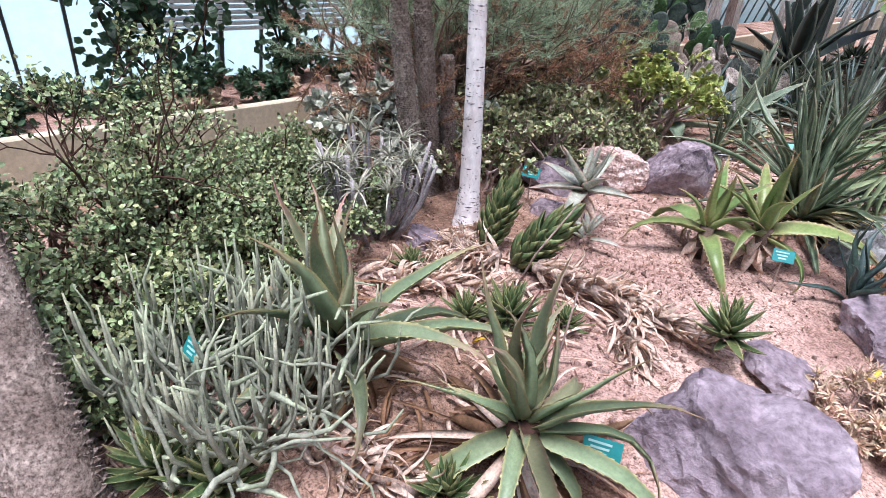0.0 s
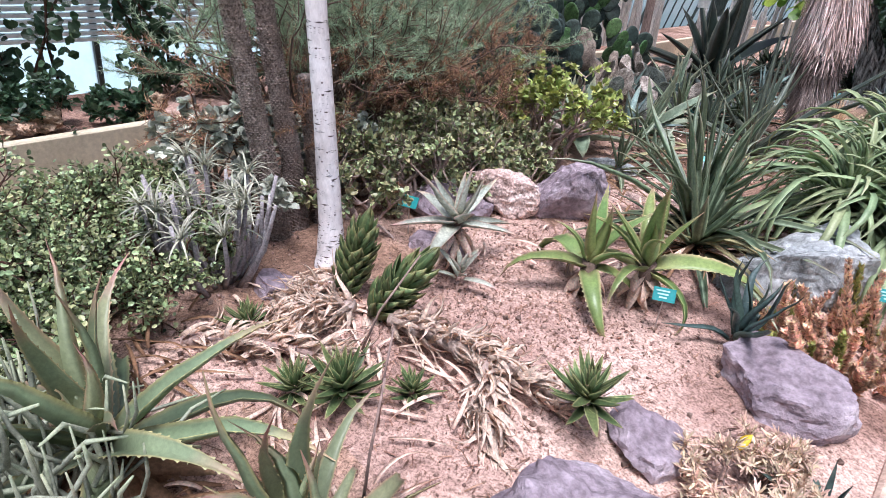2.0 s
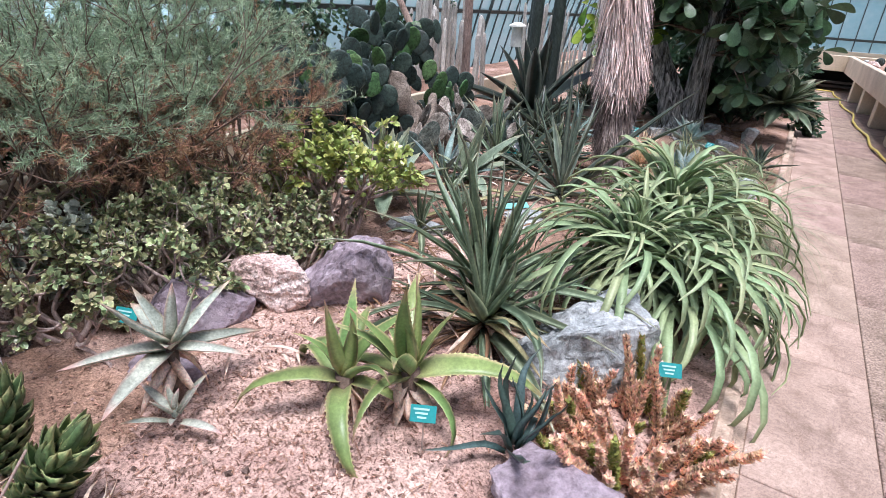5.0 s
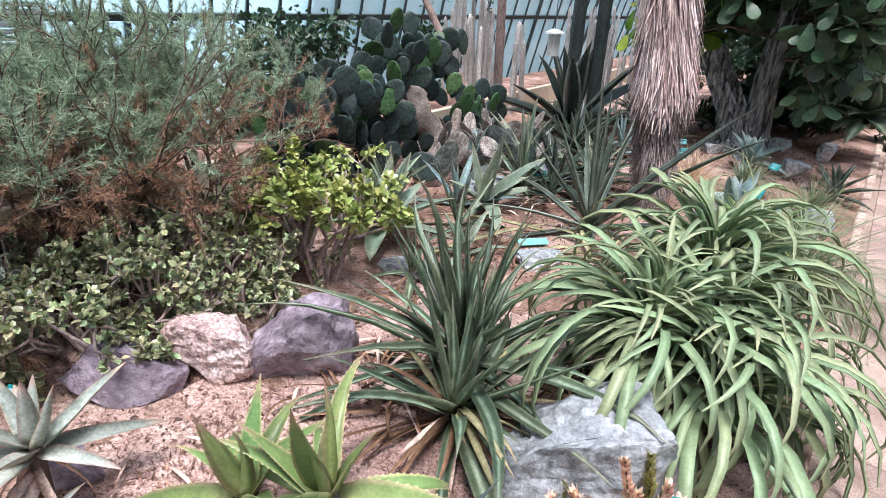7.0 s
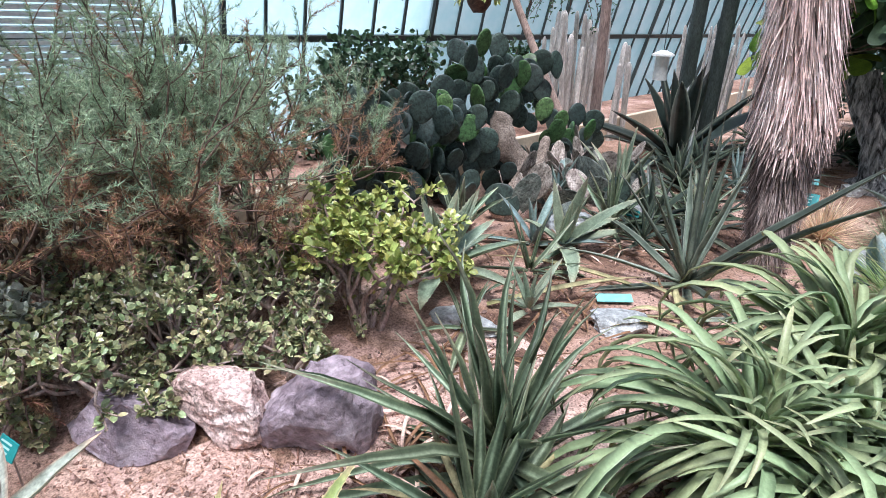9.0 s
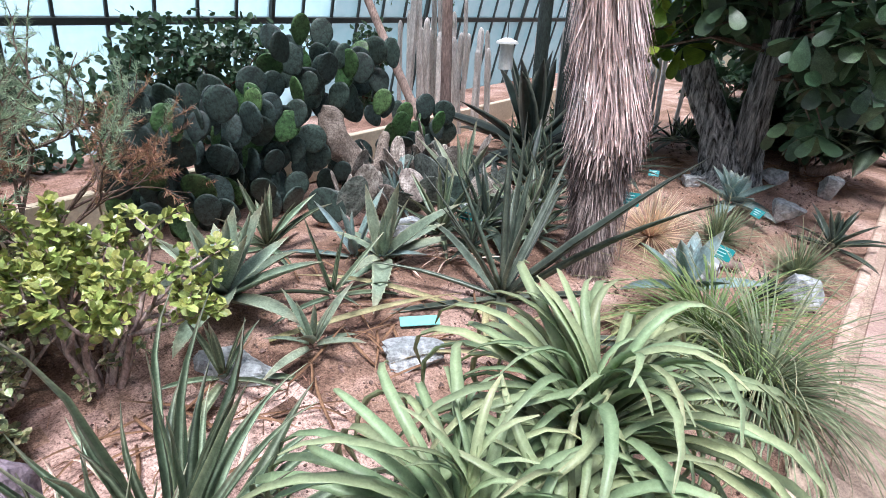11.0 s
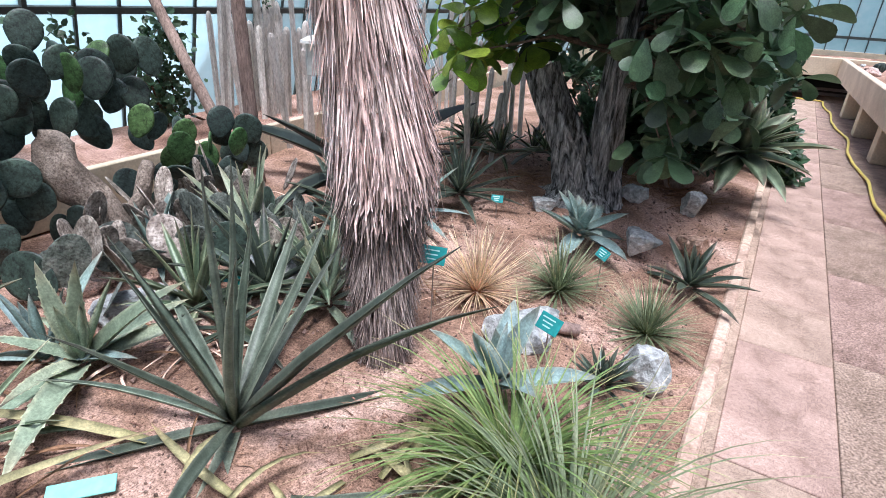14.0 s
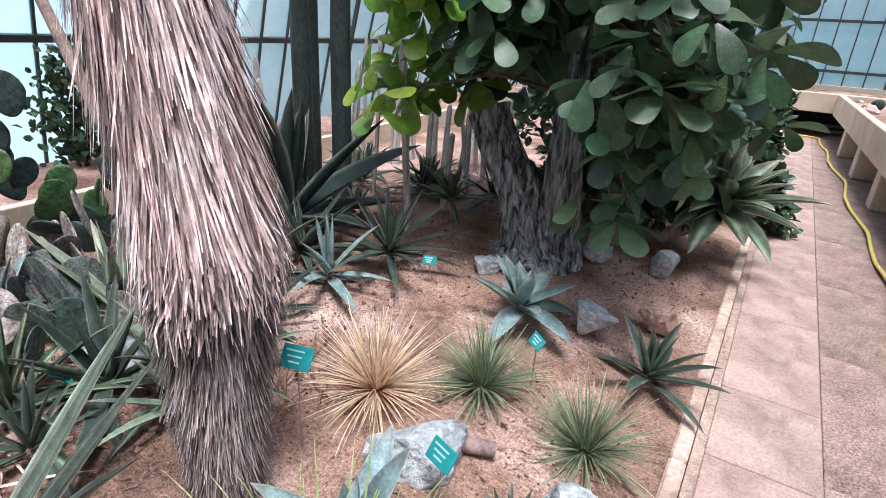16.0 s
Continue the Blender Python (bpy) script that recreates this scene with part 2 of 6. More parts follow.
M_DARK_JADE = leafy("silver_jade_leaf", lin("8c9286"), lin("b4b9ae"), lin("e2e4dc"), 0.35, 0.6, True, spec=0.5, trans=0.05, hue=0.04)
M_NEEDLE = leafy("needle", lin("90a68a"), lin("a6ba9e"), lin("d2dcc8"), 0.5, 0.5, True, spec=0.3, trans=0.3)
M_NEEDLE_BROWN = leafy("brown_needle", lin("94705c"), lin("b48e76"), lin("d6b096"), 0.75, 0.45, True, spec=0.2, trans=0.15)
M_ORANGE = leafy("orange_needle", lin("e0ae94"), lin("f2cbb2"), lin("fce6d6"), 0.65, 0.35, True, spec=0.25, trans=0.25)
M_SPIKE_GREEN = leafy("spike_leaf", lin("8f9a52"), lin("a3a45c"), lin("dcae84"), 0.5, 0.3, True, spec=0.3, trans=0.1)
M_STEM_PALE = surface("pale_dead_stem", [(0.3, lin("7d6a60")), (0.5, lin("b8a398")), (0.72, lin("dccdc4"))], 14, 0.9, 0.8, 70, 0.012, 0.15, stretch=(1, 1, 0.5))
M_BROWN_CURL = leafy("curled_dry_leaf", lin("b5947e"), lin("d6bca8"), lin("ead8c8"), 0.7, 0.35, True, spec=0.2, trans=0.1)
M_VINE = leafy("vine_leaf", lin("3e5540"), lin("405a42"), lin("4d6a4c"), 0.4, 0.4, True, spec=0.4, trans=0.2)
M_BIGLEAF = leafy("broad_leaf", lin("4c6248"), lin("50684c"), lin("60785a"), 0.38, 0.6, spec=0.5, trans=0.25, hue=0.03)
M_BIGLEAF_FAR = leafy("crown_leaf", lin("4c6248"), lin("50684c"), lin("60785a"), 0.38, 0.6, True, spec=0.5, trans=0.25, hue=0.03)
M_AGAVE_SWORD = leafy("sword_leaf", lin("98a290"), lin("5c675c"), lin("4c4842"), 0.42, 0.42, edge=lin("9aa294"), stripe=lin("6e7a6e"), spec=0.4, trans=0.03)
# brighter copy of the broad leaf, with backlight put into its colour
M_BIGLEAF_LIGHT = leafy("painted_sunlit_leaf", lin("7c9a38"), lin("7f9e3c"), lin("90b04a"), 0.36, 0.35, True, spec=0.4, trans=0.35, hue=0.03)
M_STICK = leafy("stick_succulent", lin("84867a"), lin("a0a496"), lin("aeb69c"), 0.6, 0.35, True, spec=0.25, trans=0.02)
M_KLEINIA = surface("kleinia_stem", [(0.3, lin("8d8789")), (0.7, lin("c6c0c0"))], 12, 0.7, 0.3, amount=0.15)
M_KLEAF = leafy("kleinia_leaf", lin("aeb09c"), lin("c3c4b4"), lin("b8b2a4"), 0.55, 0.25, True, spec=0.3, trans=0.08)
M_CACTUS_POLE = surface("columnar_cactus", [(0.3, lin("aaa59e")), (0.5, lin("d0cbc5")), (0.72, lin("efece8"))], 9, 0.8, 0.4, amount=0.25, stretch=(1, 1, 0.3), grain=0.7)
M_CACTUS_DARK = surface("dark_columnar_cactus", [(0.3, lin("2c3532")), (0.7, lin("4c5652"))], 9, 0.6, 0.4, amount=0.15, stretch=(1, 1, 0.3))
M_POLE = surface("weathered_pole", [(0.3, lin("7d6b62")), (0.7, lin("b29c90"))], 8, 0.85, 0.5, stretch=(1, 1, 0.2))
M_PAD = surface("pear_pad", [(0.3, lin("2e3a36")), (0.55, lin("40504a")), (0.8, lin("566a5e"))], 9, 0.5, 0.3, 60, 0.006, 0.35, spec=0.35, hue=0.03, speck=38)
M_PAD_YOUNG = surface("young_pad", [(0.3, lin("3a5632")), (0.55, lin("4e6e42")), (0.8, lin("668654"))], 9, 0.45, 0.3, 60, 0.006, 0.25, spec=0.35, hue=0.02, speck=38)
M_PAD_DEAD = surface("dead_pad", [(0.3, lin("6e645c")), (0.5, lin("a0968c")), (0.7, lin("dcd4ca"))], 12, 0.85, 0.8, 50, 0.02, 0.35, speck=60)
M_PAD_FADED = surface("faded_pad", [(0.3, lin("4e5852")), (0.52, lin("747e76")), (0.75, lin("a4aaa0"))], 12, 0.75, 0.8, 50, 0.02, 0.4, hue=0.03, speck=60)
M_LABEL = plain("teal_label", lin("2f8f8e"), 0.25, spec=0.6)
M_LABEL_PALE = plain("faded_label", lin("84d2ca"), 0.3)
M_LABEL_INK = plain("label_ink", lin("a8d6d2"), 0.4)
M_STEEL = plain("steel_stake", lin("b5aca6"), 0.35, 0.7)
M_FRAME = plain("dark_glazing_bar", lin("39413f"), 0.6)
M_LOUVRE = plain("white_louvre", lin("dfe6e6"), 0.5)
# near-black, stands in for the shade under planter and end bench
M_DARK = plain("painted_recess_shade", lin("2a2523"), 0.9)
M_HOSE = plain("yellow_hose", lin("e3cf6a"), 0.4)
M_BOX = plain("white_plastic", lin("d8d8d2"), 0.4)
M_YELLOW = plain("yellow_petal", lin("e0b92e"), 0.5)
M_FLOOR = surface("bare_ground", [(0.3, lin("7a6a60")), (0.7, lin("a8988c"))], 3, 0.95, 0.4, spec=0.1)
M_PIPE = plain("grey_pipe", lin("7d7672"), 0.5, 0.3)


def glass_mat(name, tint, low, high, milk):
    m, nt, ns, ln, p = base_mat(name)
    tr, tl, gl = ns.new("ShaderNodeBsdfTransparent"), ns.new("ShaderNodeBsdfTranslucent"), ns.new("ShaderNodeBsdfGlossy")
    tr.inputs[0].default_value = tint
    n = noise_node(nt, 1.3, 6, 0.6, ns.new("ShaderNodeTexCoord").outputs["Object"])
    ln.new(ramp(nt, n.outputs[0], [(0.35, low), (0.65, high)]), tl.inputs[0])
    gl.inputs["Roughness"].default_value = 0.15
    a, b = ns.new("ShaderNodeMixShader"), ns.new("ShaderNodeMixShader")
    a.inputs[0].default_value = milk
    ln.new(tr.outputs[0], a.inputs[1])
    ln.new(tl.outputs[0], a.inputs[2])
    f = ns.new("ShaderNodeFresnel")
    ln.new(f.outputs[0], b.inputs[0])
    ln.new(a.outputs[0], b.inputs[1])
    ln.new(gl.outputs[0], b.inputs[2])
    ln.new(b.outputs[0], ns["Material Output"].inputs[0])
    return m


M_GLASS = glass_mat("milky_glass", (0.9, 0.985, 1.0, 1), lin("c4e6ea"), lin("f4fbfb"), 0.35)
M_ROOF_GLASS = glass_mat("roof_glass", (0.95, 0.95, 0.95, 1), lin("eeeeee"), lin("fafafa"), 0.2)

# ---- mesh helpers ----
R = random.Random(7)


def mesh_of(name, verts, faces, mat=None, smooth=False, attrs=None):
    me = bpy.data.meshes.new(name)
    me.from_pydata([tuple(v) for v in verts], [], faces)
    if mat:
        me.materials.append(mat)
    if smooth:
        me.polygons.foreach_set("use_smooth", [True] * len(me.polygons))
    for k, vals in (attrs or {}).items():
        a = me.attributes.new(k, "FLOAT", "POINT")
        a.data.foreach_set("value", np.asarray(vals, dtype=np.float32))
    me.update()
    return me


def thing(name, loc, label, category, group="", kind=""):
    ob = new(name)
    ob.empty_display_size = 0.1
    ob.location = loc
    return tagged(ob, label, category, group, kind)


def add(name, me, parent=None, label="", m=None):
    """A mesh object; under a parent its place is given relative to it."""
    ob = new(name, me)
    if parent is not None:
        ob.parent = parent
    if m is not None:
        ob.matrix_basis = m
    if label:
        tagged(ob, label)
    return ob


def part(name, bm, material, parent, label=""):
    me = bpy.data.meshes.new(name)
    bm.to_mesh(me)
    bm.free()
    me.materials.append(material)
    return add(name, me, parent, label)


class Soup:
    """Collects vertices and faces of many small pieces for one mesh."""

    def __init__(self):
        self.v, self.f, self.al, self.ac = [], [], [], []

    def put(self, verts, faces, along=None, across=None):
        o = len(self.v)
        self.v.extend(verts)
        self.f.extend([tuple(i + o for i in f) for f in faces])
        self.al.extend(along if along is not None else [0.5] * len(verts))
        self.ac.extend(across if across is not None else [0.0] * len(verts))

    def mesh(self, name, mat, smooth=False):
        return mesh_of(name, self.v, self.f, mat, smooth, {"along": self.al, "across": self.ac})


def tube(soup, pts, radii, sides=6, cap=True):
    """A tapered tube along a polyline."""
    pts = [Vector(p) for p in pts]
    n = len(pts)
    vs, fs, al = [], [], []
    ref = Vector((0.31, 0.77, 0.11)).normalized()
    for i, p in enumerate(pts):
        d = (pts[min(i + 1, n - 1)] - pts[max(i - 1, 0)]).normalized()
        u = d.cross(ref)
        if u.length < 0.1:
            u = d.cross(Vector((1, 0, 0)))
        u.normalize()
        w = d.cross(u)
        for k in range(sides):
            a = 2 * math.pi * k / sides
            vs.append(p + (u * math.cos(a) + w * math.sin(a)) * radii[i])
            al.append(i / (n - 1))
    for i in range(n - 1):
        for k in range(sides):
            k2 = (k + 1) % sides
            fs.append((i * sides + k, i * sides + k2, (i + 1) * sides + k2, (i + 1) * sides + k))
    if cap:
        fs.append(tuple(range(sides))[::-1])
        fs.append(tuple((n - 1) * sides + k for k in range(sides)))
    soup.put(vs, fs, al)


def blade(soup, m, L, W, rise, bend, fold=0.2, thick=0.12, seg=7, belly=0.35, side=0.0, teeth=0, tipw=0.02, jitter=0.0, taper=0.8, twist=0.0):
    """One leaf along +x of the pose m: it rises at `rise` degrees and bends down by `bend` degrees to its tip."""
    vs, fs, al, ac = [], [], [], []
    x = z = y = 0.0
    a = radians(rise)
    prof = []
    for i in range(seg + 1):
        t = i / seg
        if t < belly:
            w = 0.72 + 0.28 * math.sin(t / belly * math.pi / 2)
        else:
            w = max(math.cos((t - belly) / (1 - belly) * math.pi / 2) ** taper, tipw)
        w *= W / 2
        prof.append((x, y, z, a, w))
        nx, nz = -math.sin(a), math.cos(a)
        f = fold * w
        th = thick * W * (1 - t) ** 0.7 + 0.0015
        c = Vector((x, y, z))
        up = Vector((nx, 0, nz))
        vs += [c + Vector((0, w, 0)) + up * f, c - up * f * 0.4, c + Vector((0, -w, 0)) + up * f, c - up * (f * 0.4 + th)]
        al += [t] * 4
        ac += [1.0, 0.0, 1.0, 0.1]
        st = L / seg
        x += st * math.cos(a)
        z += st * math.sin(a)
        y += (side + twist * math.sin(t * 5.0)) * st * t
        a -= radians(bend) / seg * (0.4 + 1.2 * t) + (R.uniform(-jitter, jitter) if jitter else 0)
    for i in range(seg):
        o, q = i * 4, i * 4 + 4
        for k in range(4):
            k2 = (k + 1) % 4
            fs.append((o + k, q + k, q + k2, o + k2))
    fs.append((0, 1, 2, 3))
    if teeth:
        for s in (0, 2):
            for j in range(teeth):
                t = 0.08 + 0.84 * j / teeth
                i = min(int(t * seg), seg - 1)
                fr = t * seg - i
                p0 = vs[i * 4 + s].lerp(vs[i * 4 + 4 + s], fr)
                p1 = vs[i * 4 + s].lerp(vs[i * 4 + 4 + s], min(fr + 0.35 * seg / teeth, 1))
                out = Vector((0, 1 if s == 0 else -1, 0)) * W * 0.06
                b = len(vs)
                vs += [p0, p1, (p0 + p1) / 2 + out + (p1 - p0) * 0.4]
                al += [t] * 3
                ac += [1.0] * 3
                fs.append((b, b + 1, b + 2))
    soup.put([m @ v for v in vs], fs, al, ac)


def leaf_mesh(name, mat, **kw):
    s = Soup()
    blade(s, Matrix.Identity(4), **kw)
    return s.mesh(name, mat, True)


def rosette(name, loc, label, category, mat, n=24, L=0.5, W=0.07, rise=(80, 5), bend=(10, 60), levels=5, group="", tilt=(0, 0), stem=0.06, seed=1, spread=0.02, short=0.55, leaf="leaf", yaw0=0.0, lenjit=0.15, parent=None, mess=1.0, sway=0.12, **kw):
    """A rosette of leaves, each an object; inner ones stand up and outer ones spread and arch."""
    rr = random.Random(seed)
    ob = thing(name, loc, label, category, group) if parent is None else parent
    root = Matrix.Identity(4) if parent is None else Matrix.Translation(loc)
    root = root @ Euler((radians(tilt[0]), radians(tilt[1]), 0)).to_matrix().to_4x4()
    meshes = []
    for k in range(levels):
        t = k / max(levels - 1, 1)
        meshes.append(leaf_mesh(leaf, mat, L=L * (short + (1 - short) * min(1, t * 1.4)), W=W * (0.75 + 0.25 * t), rise=rise[0] + (rise[1] - rise[0]) * t, bend=bend[0] + (bend[1] - bend[0]) * t, side=rr.uniform(-sway, sway), **kw))
    for i in range(n):
        t = i / max(n - 1, 1)
        k = min(int(t * levels), levels - 1)
        ang = yaw0 + i * 137.5 + rr.uniform(-14, 14) * mess
        sc = 1 + rr.uniform(-lenjit, lenjit)
        m = root @ Matrix.Rotation(radians(ang), 4, "Z") @ Matrix.Translation((spread * (0.3 + t), 0, stem * (1 - t))) @ Euler((radians(rr.uniform(-10, 10) * mess), radians(rr.uniform(-9, 9) * mess), 0)).to_matrix().to_4x4() @ Matrix.Diagonal((sc, sc * rr.uniform(0.9, 1.1), sc, 1))
        add(leaf, meshes[k], ob, "", m)
    return ob


def boulder_mesh(name, size, mat, seed, cuts=9, sub=4, rough=0.05):
    rr = random.Random(seed)
    bm = bmesh.new()
    bmesh.ops.create_icosphere(bm, subdivisions=sub, radius=1.0)
    planes = []
    for _ in range(cuts):
        d = Vector((rr.gauss(0, 1), rr.gauss(0, 1), rr.gauss(0, 0.8))).normalized()
        planes.append((d, rr.uniform(0.5, 0.82)))
    planes.append((Vector((rr.uniform(-0.2, 0.2), rr.uniform(-0.2, 0.2), 1)).normalized(), 0.66))
    off = Vector((seed * 3.7, seed * 1.3, 0))
    for v in bm.verts:
        p = v.co.copy()
        for d, h in planes:
            e = p.dot(d) - h
            if e > 0:
                p -= d * e * 0.98
        p += v.co * (noise.fractal(p * 2.6 + off, 0.9, 2.1, 6) * rough * 1.5 - abs(noise.noise(p * 4 + off)) * rough * 1.6 - max(0, noise.noise(p * 9 + off)) * rough * 0.7)
        v.co = Vector((p.x * size[0], p.y * size[1], p.z * size[2]))
    me = bpy.data.meshes.new(name)
    bm.to_mesh(me)
    bm.free()
    me.materials.append(mat)
    me.polygons.foreach_set("use_smooth", [False] * len(me.polygons))
    return me


def boulder(loc, size, mat, seed, label, rz=0, cuts=9, name="boulder", group="boulders in the bed", sub=4, tilt=(0, 0), rough=0.05):
    ob = add(name, boulder_mesh(name, size, mat, seed, cuts, sub, rough), None, "", pose(*loc, tilt[0], tilt[1], rz))
    return tagged(ob, label, "rock", group)


def disc_leaf(soup, c, d, nrm, L, W, al=(0.0, 0.5, 1.0)):
    """A small rounded leaf from c along d, as a folded hexagon."""
    d = d.normalized()
    s = d.cross(nrm)
    if s.length < 1e-4:
        s = d.cross(Vector((0.3, 0.9, 0.2)))
    s.normalize()
    u = s.cross(d)
    vs = [c, c + d * L * 0.35 + s * W / 2 + u * W * 0.12, c + d * L * 0.75 + s * W * 0.42 + u * W * 0.12, c + d * L, c + d * L * 0.75 - s * W * 0.42 + u * W * 0.12, c + d * L * 0.35 - s * W / 2 + u * W * 0.12]
    soup.put(vs, [(0, 1, 2, 3), (0, 3, 4, 5)], [al[0], al[1], al[1], al[2], al[1], al[1]])


def rand_dir(rr, zmin=-1.0):
    while True:
        v = Vector((rr.uniform(-1, 1), rr.uniform(-1, 1), rr.uniform(-1, 1)))
        if 0.05 < v.length < 1 and v.z >= zmin * v.length:
            return v.normalized()


def grow(rr, base, height, spread, stems, forks, r0, wob=0.3, up=0.35):
    """Branches of a shrub: a list of polylines with radii, and the tips with their directions."""
    lines, tips = [], []

    def go(p, d, length, r, depth):
        pts, q = [p], p
        for _ in range(3):
            d = (d + Vector((rr.gauss(0, wob), rr.gauss(0, wob), rr.gauss(0, wob) + up * 0.3)) * 0.5).normalized()
            q = q + d * length / 3
            pts.append(q)
        lines.append((pts, [r, r * 0.9, r * 0.8, r * 0.68]))
        if depth == 0:
            tips.append((q, d))
            return
        for _ in range(rr.choice((2, 2, 3))):
            nd = (d + rand_dir(rr) * 0.75).normalized()
            go(q, nd, length * rr.uniform(0.6, 0.85), r * 0.66, depth - 1)

    total = sum(0.73 ** k for k in range(forks + 1))
    for _ in range(stems):
        a = rr.uniform(0, 2 * math.pi)
        d = Vector((math.cos(a) * spread, math.sin(a) * spread, 1)).normalized()
        b = Vector(base) + Vector((math.cos(a), math.sin(a), 0)) * rr.uniform(0, 0.08)
        go(b, d, height / total * rr.uniform(0.8, 1.15), r0, forks)
    return lines, tips


# ---- the setting ----
Y0, Y1 = -4.0, 20.2          # extent of the bed and path
GLASS_X, RIGHT_X = -6.0, 4.0  # glass walls


def wall_x(y):
    """Front face of the low planter along the glass."""
    return -3.85 - 0.07 * y


def soil(x, y):
    """Height of the bed's soil."""
    h = 0.055 + 0.07 * min(1, max(0, (-0.6 - x) / 0.7))
    k = max(0.0, min(1, (y - 7.2) / 2.0)) * max(0.0, min(1, (-0.8 - x) / 0.9))
    h += 0.1 * k
    h += 0.03 * math.exp(-((x + 2.6) ** 2 + (y - 3.9) ** 2) / 1.2)
    return h + 0.018 * noise.noise(Vector((x * 1.7, y * 1.7, 0))) + 0.006 * noise.noise(Vector((x * 7, y * 7, 3)))


def box_mesh(name, lo, hi, mat, bev=0.0):
    bm = bmesh.new()
    bmesh.ops.create_cube(bm, size=1.0)
    for v in bm.verts:
        v.co = Vector([lo[i] + (hi[i] - lo[i]) * (v.co[i] + 0.5) for i in range(3)])
    if bev:
        bmesh.ops.bevel(bm, geom=bm.edges[:], offset=bev, segments=1, affect="EDGES")
    me = bpy.data.meshes.new(name)
    bm.to_mesh(me)
    bm.free()
    me.materials.append(mat)
    return me


def box(name, lo, hi, mat, parent=None, label="", bev=0.0):
    return add(name, box_mesh(name, lo, hi, mat, bev), parent, label)


ground = box("ground", (-300, -300, -0.35), (300, 300, -0.15), M_FLOOR)
tagged(ground, "bare grey-brown earth outside the glasshouse", "ground", kind="structure")

# soil sheet
nx, ny = 74, 400
xs = [-4.75 + (4.75 - 0.5) * i / (nx - 1) for i in range(nx)]
ys = [Y0 + (Y1 - Y0) * j / (ny - 1) for j in range(ny)]
sv = [(x, y, soil(x, y)) for y in ys for x in xs]
sf = [(j * nx + i, j * nx + i + 1, (j + 1) * nx + i + 1, (j + 1) * nx + i) for j in range(ny - 1) for i in range(nx - 1)]
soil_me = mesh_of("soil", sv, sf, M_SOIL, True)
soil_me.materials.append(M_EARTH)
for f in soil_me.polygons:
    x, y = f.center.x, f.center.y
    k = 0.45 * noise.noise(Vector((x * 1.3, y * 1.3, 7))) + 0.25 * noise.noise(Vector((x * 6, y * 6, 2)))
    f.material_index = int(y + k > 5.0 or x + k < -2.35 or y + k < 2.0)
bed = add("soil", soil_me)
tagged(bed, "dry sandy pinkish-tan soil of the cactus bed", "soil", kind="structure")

# gravel and litter on the soil
rr = random.Random(3)
gs, ls = Soup(), Soup()
for _ in range(16000):
    x, y = rr.uniform(-3.4, -0.62), rr.uniform(0.8, 11)
    dense = noise.noise(Vector((x * 1.6, y * 1.6, 9)))
    if dense < -0.05 and rr.random() < 0.7:
        continue
    r = rr.uniform(0.003, 0.009) * (2.2 if rr.random() < 0.1 else 1)
    c = Vector((x, y, soil(x, y) + r * 0.3))
    q = Euler((rr.uniform(0, 6), rr.uniform(0, 6), rr.uniform(0, 6))).to_matrix()
    gs.put([c + q @ Vector(v) * r for v in ((1, 0, 0), (-1, 0.2, 0), (0, 1, 0.1), (0.1, -1, 0), (0, 0.1, 0.8), (0, 0, -0.8))],
           [(0, 2, 4), (2, 1, 4), (1, 3, 4), (3, 0, 4), (2, 0, 5), (1, 2, 5), (3, 1, 5), (0, 3, 5)])
tagged(add("gravel", gs.mesh("gravel", M_GRAVEL)), "small brown stones strewn over the soil", "gravel", kind="stuff")
for k in range(13500):
    x, y = rr.uniform(-3.6, -0.7), rr.uniform(0.6, 11)
    if k >= 9000:
        x, y = rr.gauss(-1.9, 0.4), rr.gauss(3.1, 0.5)
        if x > -0.7:
            continue
    if k < 9000 and noise.noise(Vector((x * 1.2, y * 1.2, 4))) < -0.02 and rr.random() < 0.75:
        continue
    L, a = rr.uniform(0.02, 0.09) * (0.35 if k >= 9000 else 1), rr.uniform(0, 6.28)
    c = Vector((x, y, soil(x, y) + 0.005))
    d = Vector((math.cos(a), math.sin(a), rr.uniform(0, 0.25)))
    s = Vector((-math.sin(a), math.cos(a), rr.uniform(-0.3, 0.3))) * rr.uniform(0.001, 0.0032)
    ls.put([c - s, c + s, c + d * L * 0.5 + s * 0.8 + Vector((0, 0, 0.004)), c + d * L, c + d * L * 0.5 - s * 0.8 + Vector((0, 0, 0.004))], [(0, 1, 2, 4), (4, 2, 3)])
tagged(add("leaf_litter", ls.mesh("leaf_litter", M_LITTER)), "dry brown twigs and leaf scraps on the soil", "litter", kind="stuff")

# low planter along the glass, open below
planter = thing("planter_wall", (0, 0, 0), "cream concrete raised planter along the glass wall", "planter", kind="structure")


def slanted(name, y0, y1, d0, d1, z0, z1, mat, parent, label=""):
    bm = bmesh.new()
    vs = [bm.verts.new((wall_x(y) - d, y, z)) for z in (z0, z1) for y in (y0, y1) for d in (d0, d1)]
    for f in ((0, 1, 3, 2), (4, 6, 7, 5), (0, 2, 6, 4), (1, 5, 7, 3), (0, 4, 5, 1), (2, 3, 7, 6)):
        bm.faces.new([vs[i] for i in f])
    bmesh.ops.recalc_face_normals(bm, faces=bm.faces)
    bmesh.ops.bevel(bm, geom=bm.edges[:], offset=0.008, segments=1, affect="EDGES")
    return part(name, bm, mat, parent, label)


